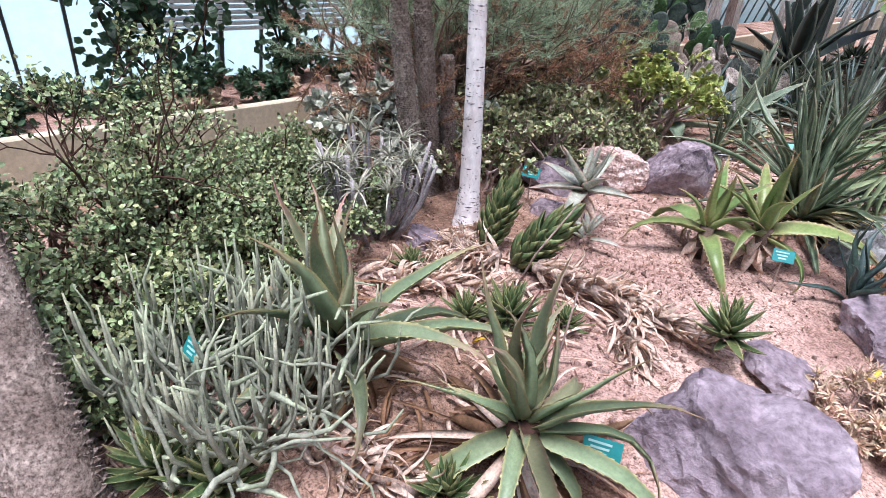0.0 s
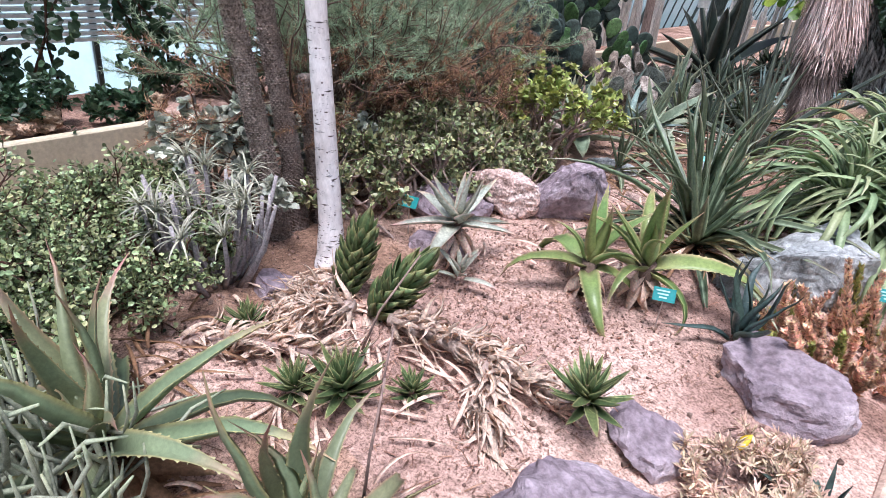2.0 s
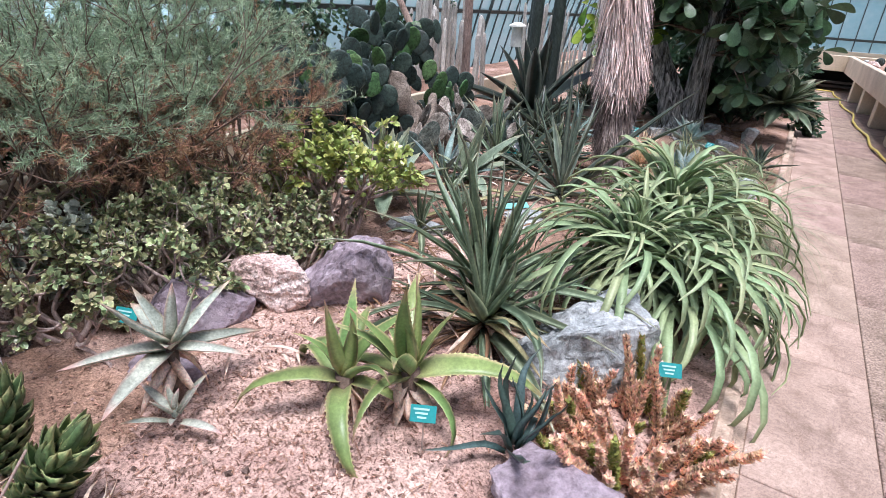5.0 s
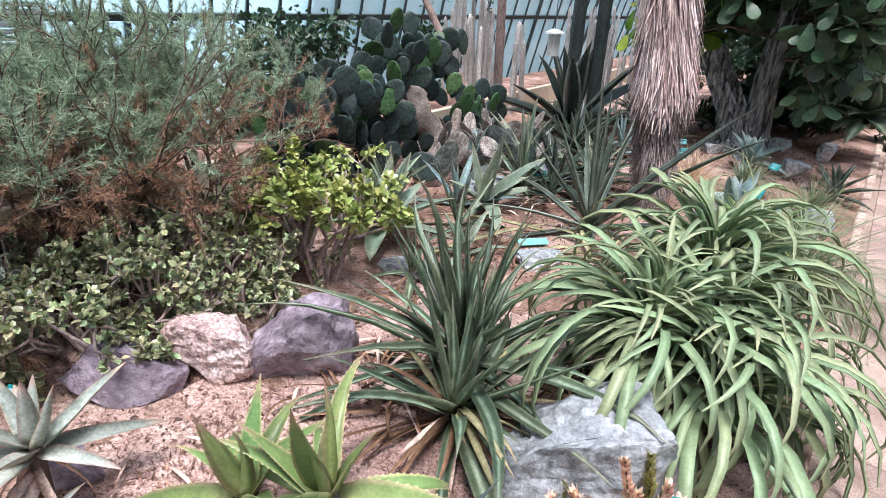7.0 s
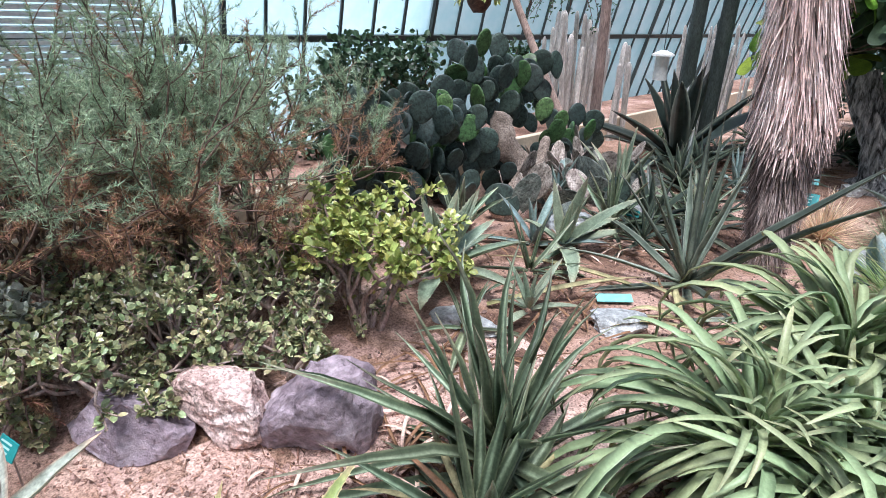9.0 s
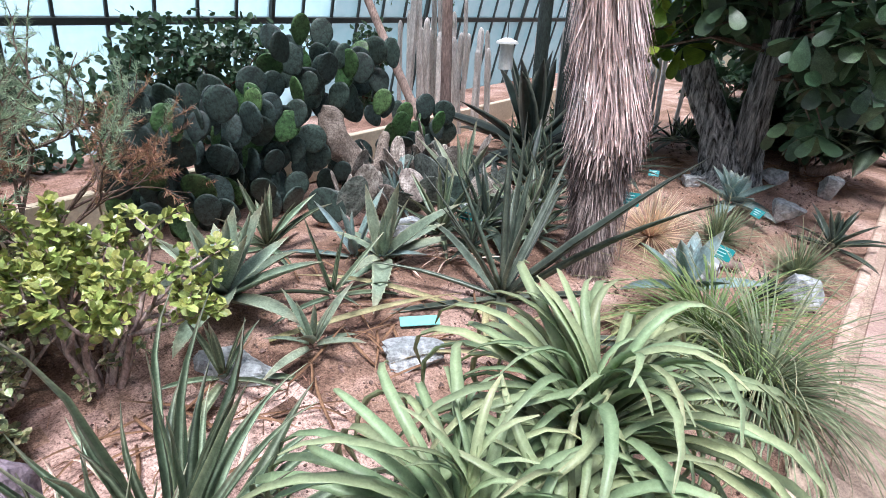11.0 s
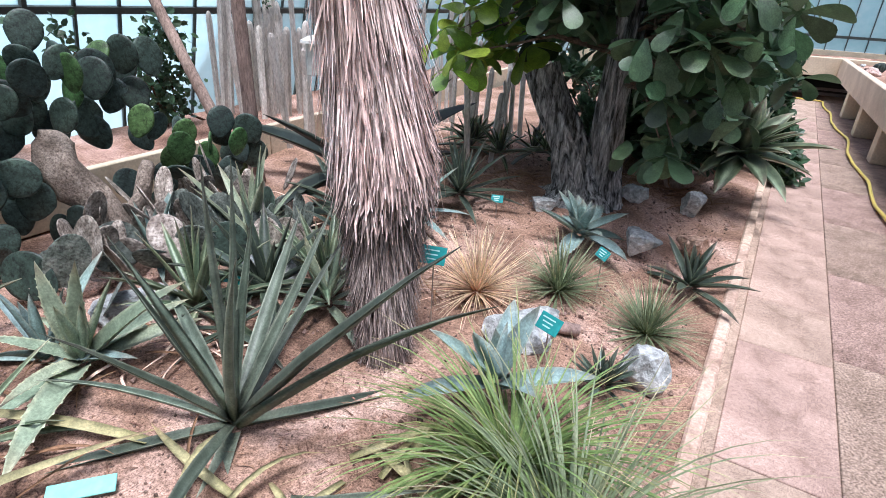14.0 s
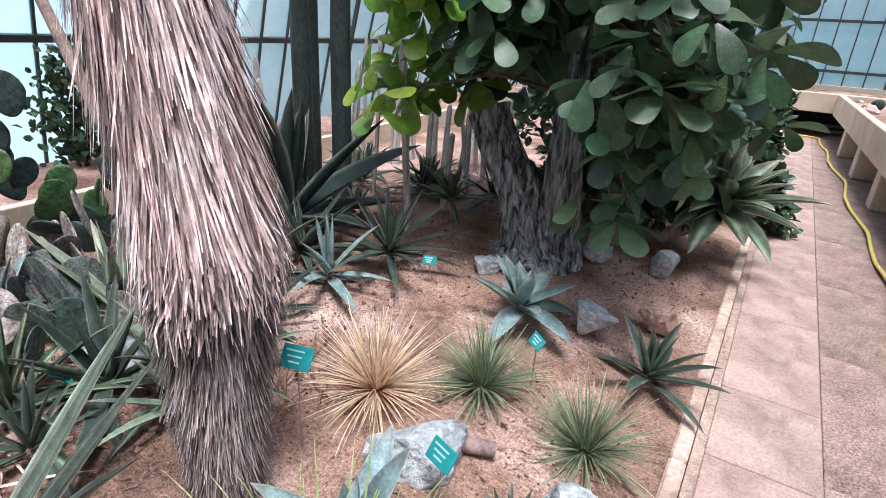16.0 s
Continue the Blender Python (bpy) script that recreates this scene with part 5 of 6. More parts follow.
for k, (x, y, n, L, mt) in enumerate(((-2.0, 4.85, 10, 0.5, M_DEAD_BROWN), (-1.7, 5.9, 6, 0.6, M_DEAD_OLIVE), (-2.55, 5.6, 9, 0.45, M_DEAD_BROWN), (-1.35, 6.2, 7, 0.5, M_DEAD_OLIVE), (-2.25, 4.5, 12, 0.5, M_DEAD_BROWN), (-2.9, 6.25, 14, 0.45, M_DEAD_BROWN), (-3.2, 7.7, 18, 0.5, M_DEAD), (-2.0, 7.35, 14, 0.4, M_DEAD_BROWN), (-1.65, 1.55, 22, 0.3, M_DEAD_BROWN), (-1.75, 1.85, 22, 0.26, M_DEAD), (-2.3, 1.75, 20, 0.3, M_DEAD_BROWN), (-2.25, 2.33, 34, 0.26, M_DEAD), (-2.05, 2.2, 30, 0.24, M_DEAD), (-1.6, 2.5, 24, 0.2, M_DEAD), (-1.1, 10.1, 22, 0.3, M_DEAD_BROWN), (-2.3, 9.3, 24, 0.3, M_DEAD_BROWN), (-1.5, 9.9, 24, 0.25, M_DEAD_BROWN), (-1.75, 4.0, 26, 0.42, M_DEAD_BROWN), (-1.95, 4.25, 24, 0.4, M_DEAD), (-1.35, 4.45, 20, 0.42, M_DEAD_BROWN), (-2.05, 5.5, 14, 0.4, M_DEAD_BROWN), (-1.9, 3.5, 16, 0.2, M_DEAD), (-2.6, 6.3, 18, 0.35, M_DEAD), (-1.3, 5.6, 12, 0.4, M_DEAD_BROWN))):
    ob = thing("dry_leaf_heap", ground_at(x, y, 0.015), "loose heap of long dry fallen leaves", "dead leaves", "dry leaf heaps")
    q = random.Random(600 + k)
    ms = [leaf_mesh("dry_leaf", mt, L=L * f, W=0.036 if mt == M_DEAD_OLIVE else 0.014, rise=r, bend=bd, fold=0.3, thick=0.03, seg=6, side=sd) for f, r, bd, sd in ((1, 14, 50, 0.4), (0.7, 20, 80, -0.6), (0.5, 24, 110, 0.6), (0.85, 8, 30, -0.3))]
    for j in range(n):
        add("dry_leaf", q.choice(ms), ob, "", pose(q.gauss(0, 0.13), q.gauss(0, 0.13), q.uniform(0, 0.02), q.uniform(-25, 25), 0, q.uniform(0, 360)))

# prickly pear
pear = thing("prickly_pear", ground_at(-4.0, 6.5), "large dark green prickly pear with dead grey pads below", "cactus")


def pad_mesh(name, w, h, t, mat):
    bm = bmesh.new()
    bmesh.ops.create_uvsphere(bm, u_segments=18, v_segments=12, radius=1.0)
    for v in bm.verts:
        z = v.co.z
        k = 1 - 0.28 * max(0, -z)
        y = math.copysign(abs(v.co.y) ** 0.55, v.co.y) * (1 + 0.25 * noise.noise(v.co * 2.2 + Vector((w * 40, 0, 0))))
        v.co = Vector((v.co.x * w / 2 * k, y * t / 2, (z + 0.93) * h / 2))
    me = bpy.data.meshes.new(name)
    bm.to_mesh(me)
    bm.free()
    me.materials.append(mat)
    me.polygons.foreach_set("use_smooth", [True] * len(me.polygons))
    return me


pads = [pad_mesh("pad", w, h, 0.03, M_PAD) for w, h in ((0.2, 0.24), (0.18, 0.23), (0.22, 0.24), (0.15, 0.2))]
young = [pad_mesh("pad", w, h, 0.026, M_PAD_YOUNG) for w, h in ((0.19, 0.24), (0.16, 0.22))]
dead = [pad_mesh("dead_pad", w, h, 0.012, M_PAD_DEAD) for w, h in ((0.2, 0.3), (0.16, 0.32))]
q = random.Random(12)

# the cluster's reach: from, to along y, lowest and highest pad foot, share of young pads
for y0, y1, z0, z1, count, yng in ((-1.4, -0.35, 0.0, 0.82, 80, 0.24), (-1.4, -0.3, 0.0, 0.75, 60, 0.15), (-0.45, -0.1, 0.1, 0.6, 14, 0.1), (-0.3, 0.15, 0.7, 1.16, 18, 0.15), (0.1, 0.75, 0.55, 1.02, 28, 0.28), (0.75, 1.45, 0.05, 0.48, 28, 0.25), (0.0, 0.7, 0.0, 0.2, 8, 0.1)):
    feet = []
    for _ in range(count * 40):
        y, z = q.uniform(y0, y1), q.uniform(z0, z1)
        if all((y - u) ** 2 + (z - w) ** 2 > 0.0105 for u, w in feet):
            feet.append((y, z))
        if len(feet) == count:
            break
    for y, z in feet:
        big = q.random() >= yng
        m = Matrix.Translation((q.uniform(-0.16, 0.16), y, z)) @ Matrix.Rotation(radians(48 + q.gauss(0, 30)), 4, "Z") @ Euler((radians(q.gauss(-4, 13)), radians(q.gauss(0, 24)), 0)).to_matrix().to_4x4()
        add("pad", q.choice(pads) if big else q.choice(young), pear, "" if big else "bright green young pad", m)
s = Soup()
tube(s, [(0.3, 0.1, -0.05), (0.26, 0.16, 0.08), (0.3, 0.22, 0.2), (0.18, 0.2, 0.32), (0.14, 0.1, 0.42), (0.12, 0.06, 0.55), (0.06, 0.1, 0.64), (0.07, 0.12, 0.7), (0.08, 0.13, 0.72)], [0.13, 0.1, 0.11, 0.09, 0.1, 0.1, 0.085, 0.06, 0.02], 14)
tube(s, [(0.26, 0.2, 0.1), (0.3, 0.4, 0.3), (0.24, 0.5, 0.44), (0.25, 0.52, 0.48), (0.25, 0.52, 0.5)], [0.07, 0.065, 0.055, 0.04, 0.012], 12)
s.v = [v + Vector((noise.noise(v * 9), noise.noise(v * 9 + Vector((5, 0, 0))), noise.noise(v * 9 + Vector((0, 5, 0))))) * 0.05 for v in s.v]
add("old_trunk", s.mesh("old_trunk", M_BARK, True), pear, "grey corky old trunk")
for k in range(34):
    add("dead_pad", dead[k % 2], pear, "", Matrix.Translation((q.uniform(0.2, 0.7), q.uniform(-0.1, 1.3), q.uniform(-0.02, 0.28))) @ Matrix.Rotation(q.uniform(0, 6.28), 4, "Z") @ Euler((q.uniform(-0.6, 0.6), q.uniform(-0.7, 0.7), 0)).to_matrix().to_4x4() @ Matrix.Diagonal((q.uniform(0.5, 1.0), 1, q.uniform(0.7, 1.1), 1)))

q = random.Random(131)
for k, (x, y, n, w) in enumerate(((-3.35, 6.35, 7, 0.3), (-3.1, 6.75, 8, 0.26), (-3.35, 7.1, 8, 0.3), (-2.85, 7.2, 7, 0.24), (-3.55, 7.6, 7, 0.26), (-3.0, 7.55, 6, 0.22))):
    heap = thing("pad_heap", ground_at(x, y), "heap of broken grey-green prickly pear pads on the soil", "dead plant", "heaps of broken pads")
    shapes = [pad_mesh("broken_pad", w * f, w * g, 0.009, m) for f, g, m in ((0.8, 1.1, M_PAD_DEAD), (0.9, 1.0, M_PAD_FADED), (0.7, 1.25, M_PAD_FADED), (0.85, 1.0, M_PAD))]
    for j in range(n):
        add("broken_pad", shapes[(j + k) % 4], heap, "", Matrix.Translation((q.gauss(0, 0.13), q.gauss(0, 0.13), q.uniform(-0.03, 0.1 + 0.02 * j))) @ Matrix.Rotation(radians(48 + q.gauss(0, 45)), 4, "Z") @ Euler((radians(q.gauss(-12, 25)), radians(q.gauss(0, 40)), 0)).to_matrix().to_4x4())
for k, (x, y, n, L, W, mt, lab) in enumerate((
        (-2.75, 6.0, 16, 0.5, 0.09, M_AGAVE_VAR, "grey-green agave with pale backs to its leaves"),
        (-2.6, 6.85, 20, 0.46, 0.06, M_AGAVE_DARK, "dark agave with toothed leaves beside the shaggy trunk"),
        (-2.25, 6.95, 14, 0.4, 0.05, M_AGAVE_VAR, "low grey agave at the shaggy trunk's foot"),
        (-2.95, 8.3, 20, 0.5, 0.06, M_AGAVE_DARK, "dark narrow agave in the shade behind the trunk"),
        (-2.55, 8.15, 14, 0.42, 0.05, M_AGAVE_BLUE, "powdery blue narrow agave behind the trunk"),
        (-2.6, 5.5, 12, 0.4, 0.035, M_AGAVE, "narrow green agave with sprawling leaves"))):
    rosette("bed_agave", ground_at(x, y, 0.04), lab, "agave", mt, n=n, L=L, W=W, rise=(86, -4), bend=(-5, 45), seed=340 + k, fold=0.45, thick=0.12, belly=0.25, short=0.75, teeth=10, mess=2.2, sway=0.25, group="agaves round the prickly pear", lenjit=0.3)
for x, y, L, rz, sd in ((-2.5, 5.05, 1.0, 62, 1), (-1.75, 5.75, 0.8, 38, 2), (-2.15, 5.9, 0.9, 205, 3), (-1.55, 6.0, 0.75, 20, 4)):
    ob = add("fallen_leaf", leaf_mesh("fallen_leaf", M_DEAD_OLIVE if sd % 2 else M_AGAVE_SWORD, L=L, W=0.05, rise=9, bend=20, fold=0.4, thick=0.08, seg=9, side=0.15, taper=1.0), None, "", pose(*ground_at(x, y, 0.02), 0, 0, rz))
    tagged(ob, "long fading agave leaf lying on the soil", "leaf", "long fallen leaves")

# ---- shaggy trunk ----
yu = thing("shaggy_trunk", ground_at(-1.85, 6.86, -0.03), "thick trunk cloaked in hanging dead straw-coloured leaves", "trunk")
ctr = [(0.06, -0.04, 0), (0.05, -0.03, 0.15), (0.03, -0.01, 0.35), (0.0, 0.03, 0.62), (0.0, 0.04, 0.9), (-0.04, 0.03, 1.2), (-0.12, 0.0, 1.8), (-0.2, -0.02, 2.6)]
rad = [0.045, 0.07, 0.1, 0.14, 0.178, 0.158, 0.135, 0.125]
s = Soup()
tube(s, ctr, [r * 0.8 for r in rad], 14)
add("core", s.mesh("core", M_CORE, True), yu, "dark fibrous core")


def yu_at(z):
    for i in range(len(ctr) - 1):
        if z <= ctr[i + 1][2]:
            t = max(0, (z - ctr[i][2]) / (ctr[i + 1][2] - ctr[i][2]))
            return Vector(ctr[i]).lerp(Vector(ctr[i + 1]), t), rad[i] + (rad[i + 1] - rad[i]) * t
    return Vector(ctr[-1]), rad[-1]


up_s, lo_s = Soup(), Soup()
q = random.Random(15)
for i in range(11500):
    z = q.uniform(0.1, 2.55) if i % 3 else q.uniform(0.06, 0.96)
    c, r = yu_at(z)
    a = q.uniform(0, 6.283)
    o = Vector((math.cos(a), math.sin(a), 0))
    u = Vector((-math.sin(a), math.cos(a), 0))
    lower = z < 0.86 + 0.06 * math.sin(a * 2)
    L = q.uniform(0.1, 0.22) if lower else min(q.uniform(0.25, 0.5), max(0.08, z - q.triangular(0.6, 1.0, 0.8)))
    flare = q.uniform(0.015, 0.075) if lower else q.uniform(0.0, 0.08)
    p0 = c + o * r * q.uniform(0.85, 1.0)
    sl = u * q.gauss(0, 0.13) * L
    w = q.uniform(0.002, 0.004) if lower else q.uniform(0.0025, 0.0085)
    pts = []
    for k in range(4):
        t = k / 3
        ze = max(z - L * t, 0.02)
        c2, r2 = yu_at(ze)
        rr2 = max(r2, r * 0.9) + flare * t
        if not lower and ze < 0.75:
            rr2 = max(rr2, 0.205 + 0.02 * math.sin(a * 3) - 0.1 * max(0, 0.6 - ze))
        pts.append(Vector((c2.x, c2.y, 0)) + o * rr2 + sl * t + Vector((0, 0, ze)))
    pts[0] = p0
    vs, fs = [], []
    for k, p in enumerate(pts):
        ww = w * (1 - 0.75 * (k / 3) ** 2)
        vs += [p + u * ww, p - u * ww]
        if k:
            fs.append((2 * k - 2, 2 * k - 1, 2 * k + 1, 2 * k))
    (lo_s if lower or (z < 1.0 and q.random() < 0.35) else up_s).put(vs, fs)
add("dead_leaves", up_s.mesh("dead_leaves", M_STRAW), yu, "long pale pinkish straw-like dead leaves", None)
add("old_dead_leaves", lo_s.mesh("old_dead_leaves", M_STRAW_DARK), yu, "short grey weathered dead leaves", None)

# ---- far part ----
rosette("black_agave", ground_at(-3.3, 8.5, 0.1), "big blackish-green agave with wide stiff leaves", "agave", M_AGAVE_BLACK, n=18, L=1.0, W=0.2, rise=(85, 5), bend=(0, 25), seed=70, fold=0.45, thick=0.1, belly=0.4, short=0.85)
for x, y, h, r in ((-3.55, 8.95, 2.6, 0.07), (-3.35, 9.15, 2.7, 0.075), (-3.7, 9.2, 2.4, 0.06)):
    trunk("dark_columnar_cactus", ground_at(x, y), [(0, 0, 0), (0, 0, h * 0.5), (0.02, 0, h)], [r, r, r * 0.8], M_CACTUS_DARK, "tall dark green columnar cactus", "cactus", "dark columnar cacti", 10)
q = random.Random(18)
for i in range(66):
    x, y = q.uniform(-4.2, -2.6), q.uniform(9.0, 11.5)
    h, r = q.uniform(0.6, 1.4), q.uniform(0.018, 0.03)
    if i >= 34:
        x, y, h, r = q.uniform(-4.95, -4.4), q.uniform(8.5, 9.5), q.uniform(0.85, 1.3), q.uniform(0.026, 0.04)
    lean = (q.uniform(-0.08, 0.08), q.uniform(-0.08, 0.08))
    s = Soup()
    n = 10
    vs, fs = [], []
    for k, (z, f) in enumerate(((0, 0.9), (0.5, 1), (0.92, 1), (0.965, 0.85), (0.99, 0.5), (1.0, 0.1))):
        for j in range(n):
            a = 6.283 * j / n
            rr2 = r * f * (1.0 if j % 2 else 0.78)
            vs.append(Vector((rr2 * math.cos(a) + lean[0] * z, rr2 * math.sin(a) + lean[1] * z, h * z)))
        if k:
            fs += [((k - 1) * n + j, (k - 1) * n + (j + 1) % n, k * n + (j + 1) % n, k * n + j) for j in range(n)]
    s.put(vs, fs)
    tagged(add("columnar_cactus", s.mesh("columnar_cactus", M_CACTUS_POLE), None, "", Matrix.Translation(ground_at(x, y, -0.02) if x > wall_x(y) else (wall_x(y) - 0.25 - 0.7 * q.random(), y, PT - 0.07))), "thin grey ribbed columnar cactus", "cactus", "columnar cacti")
trunk("weathered_stem", ground_at(-4.05, 8.0), [(0, 0, 0), (-0.45, 0, 0.6), (-1.05, 0.0, 1.5), (-1.5, 0, 2.3)], [0.05, 0.045, 0.04, 0.035], M_POLE, "leaning bare grey-brown stem", "trunk", "bare stems", 10)
trunk("weathered_stem", ground_at(-3.98, 8.0), [(0, 0.02, 0), (0, 0, 0.8), (-0.03, 0, 2.4)], [0.055, 0.05, 0.045], M_POLE, "upright bare grey-brown stem", "trunk", "bare stems", 10, seed=4)
bird = thing("bird_feeder", (-3.43, 8.16, 1.07), "white plastic lantern-shaped feeder hung on a wire", "feeder")
s = Soup()
tube(s, [(0, 0, 0), (0, 0, 0.21)], [0.062, 0.062], 14)
add("body", s.mesh("body", M_BOX, False), bird)
s = Soup()
tube(s, [(0, 0, 0.213), (0, 0, 0.23), (0, 0, 0.26)], [0.1, 0.095, 0.03], 14)
add("lid", s.mesh("lid", M_BOX), bird)
s = Soup()
tube(s, [(0, 0, 0.25), (0, 0.01, 3.0)], [0.004, 0.004], 5)
add("wire", s.mesh("wire", M_FRAME), bird)

tussock("grass_tuft", ground_at(-1.0, 6.5), "lush green arching grass tuft over the kerb", M_GRASS, 380, 0.74, (86, 30), (70, 165), 0.0085, 1)
tussock("grass_tuft", ground_at(-0.72, 6.3), "drooping grey-green grass tuft", M_GRASS_DARK, 520, 0.78, (84, 25), (80, 170), 0.007, 2)
tussock("dry_grass_tuft", ground_at(-1.68, 7.5, 0.04), "spiky straw-coloured dry grass tuft", M_GRASS_DRY, 420, 0.36, (88, -8), (0, 25), 0.005, 3)
tussock("spiky_tuft", ground_at(-1.33, 7.82, 0.03), "spiky grey-green narrow-leaved tuft", M_GRASS_DARK, 320, 0.31, (88, 0), (0, 25), 0.006, 4)
tussock("spiky_tuft", ground_at(-0.82, 7.78, 0.02), "spiky green narrow-leaved tuft by the kerb", M_GRASS_DARK, 260, 0.34, (88, 0), (0, 30), 0.006, 5)
rosette("kerb_agave", ground_at(-0.72, 8.42, 0.05), "grey-green agave with pale toothed edges", "agave", M_AGAVE_DARK, n=20, L=0.36, W=0.055, rise=(85, 5), bend=(-5, 30), seed=71, fold=0.4, thick=0.12, teeth=12)
rosette("powdery_agave", ground_at(-1.42, 8.42, 0.1), "blue-green agave with broad toothed leaves", "agave", M_AGAVE_BLUE, n=17, L=0.34, W=0.115, rise=(80, 2), bend=(-5, 25), seed=72, fold=0.35, thick=0.1, belly=0.4, teeth=10, group="powdery agaves")
rosette("powdery_agave", ground_at(-1.22, 6.8, 0.12), "powdery blue agave with broad pointed leaves", "agave", M_AGAVE_BLUE, n=9, L=0.42, W=0.11, rise=(80, 15), bend=(-5, 25), seed=73, fold=0.35, thick=0.1, belly=0.4, group="powdery agaves")
rosette("dark_rosette", ground_at(-0.88, 7.18, 0.05), "small dark spiky agave", "agave", M_AGAVE_DARK, n=40, L=0.16, W=0.025, rise=(88, 15), bend=(-10, 0), seed=74, fold=0.3, thick=0.2, stem=0.05, seg=5)
rosette("narrow_agave", ground_at(-2.38, 8.5, 0.12), "dark narrow-leaved spreading agave", "agave", M_AGAVE_DARK, n=34, L=0.5, W=0.05, rise=(85, 0), bend=(-5, 30), seed=75, fold=0.35, thick=0.1)
rosette("attenuata_agave", (-0.72, 10.35, 0.54), "smooth green agave on a bent bare stem", "agave", M_AGAVE, n=46, L=0.58, W=0.16, rise=(84, -2), bend=(0, 35), seed=76, fold=0.3, thick=0.08, belly=0.45)
trunk("bent_stem", ground_at(-1.25, 10.3), [(0, 0, 0.0), (0.2, 0.05, 0.06), (0.4, 0.08, 0.18), (0.53, 0.07, 0.37)], [0.06, 0.055, 0.05, 0.05], M_POLE, "bent grey succulent stem", "trunk")
for k, (x, y, n) in enumerate(((-2.6, 9.6, 20), (-2.3, 10.0, 22), (-1.0, 11.6, 24), (-1.2, 12.6, 20), (-3.0, 9.9, 18), (-0.9, 13.6, 20), (-1.9, 11.5, 20))):
    rosette("shade_aloe", ground_at(x, y, 0.12), "mid-green spreading aloe in the shade", "aloe", M_AGAVE, n=n, L=0.36, W=0.055, rise=(85, 0), bend=(0, 40), seed=90 + k, fold=0.35, thick=0.12, group="shade aloes")

# ---- tree ----
tree = thing("broadleaf_tree", ground_at(-1.72, 9.25), "tree with ridged grey bark and large rounded leaves", "tree")
s = Soup()


def wood(pts, radii, sides=64):
    """A limb with furrowed bark."""
    fine, fr = [], []
    for i in range(len(pts) - 1):
        for k in range(10):
            t = k / 10
            fine.append(Vector(pts[i]).lerp(Vector(pts[i + 1]), t))
            fr.append(radii[i] + (radii[i + 1] - radii[i]) * t)
    fine.append(Vector(pts[-1]))
    fr.append(radii[-1])
    first = len(s.v)
    tube(s, fine, fr, sides)
    for i, p in enumerate(fine):
        for k in range(sides):
            a = 6.283 * k / sides
            f = noise.noise(Vector((math.cos(a) * 4, math.sin(a) * 4, p.z * 2.0)))
            g = noise.noise(Vector((math.cos(a) * 9, math.sin(a) * 9, p.z * 3)))
            v = s.v[first + i * sides + k]
            s.v[first + i * sides + k] = p + (v - p) * (1 + 0.1 * f - 0.3 * abs(g))


wood([(0.0, 0, -0.08), (-0.02, 0, 0.12), (-0.12, 0, 0.4), (-0.3, -0.02, 0.72), (-0.42, -0.02, 0.95)], [0.33, 0.2, 0.155, 0.142, 0.138])
add("cut_trunk", s.mesh("cut_trunk", M_TREE, True), tree, "leaning cut trunk with furrowed bark")
s = Soup()
wood([(0.12, 0.1, -0.08), (0.12, 0.1, 0.2), (0.13, 0.05, 0.7), (0.17, 0, 1.3), (0.25, 0, 2.2), (0.4, 0.1, 3.0)], [0.24, 0.16, 0.12, 0.108, 0.09, 0.06])
add("trunk", s.mesh("trunk", M_TREE, True), tree)
s = Soup()
q = random.Random(21)
for k in range(7):
    a = q.uniform(0, 6.283)
    e = Vector((math.cos(a), math.sin(a), 0))
    wood([e * 0.12 + Vector((0, 0, 0.06)), e * 0.3 + Vector((0, 0, -0.02)), e * 0.55 + Vector((0, 0, -0.06))], [0.06, 0.045, 0.03], 14)
add("root_flare", s.mesh("root_flare", M_TREE, True), tree)


def broad_leaf(L, W, droop):
    sp = Soup()
    vs, fs, al = [], [], []
    n = 8
    for i in range(n + 1):
        t = 1 - (1 - i / n) ** 1.7
        w = W / 2 * max(0.1, 1.12 * t ** 0.75 * max(0.0, 1 - t ** 6) ** 0.5)
        x, z = L * t, -droop * L * t * t
        vs += [Vector((x, w, z + 0.15 * w)), Vector((x, 0, z)), Vector((x, -w, z + 0.15 * w))]
        al += [t * 0.8] * 3
        if i:
            o = (i - 1) * 3
            fs += [(o, o + 3, o + 4, o + 1), (o + 1, o + 4, o + 5, o + 2)]
    sp.put(vs, fs, al, [1, 0, 1] * (n + 1))
    return sp.mesh("leaf", M_BIGLEAF, True)


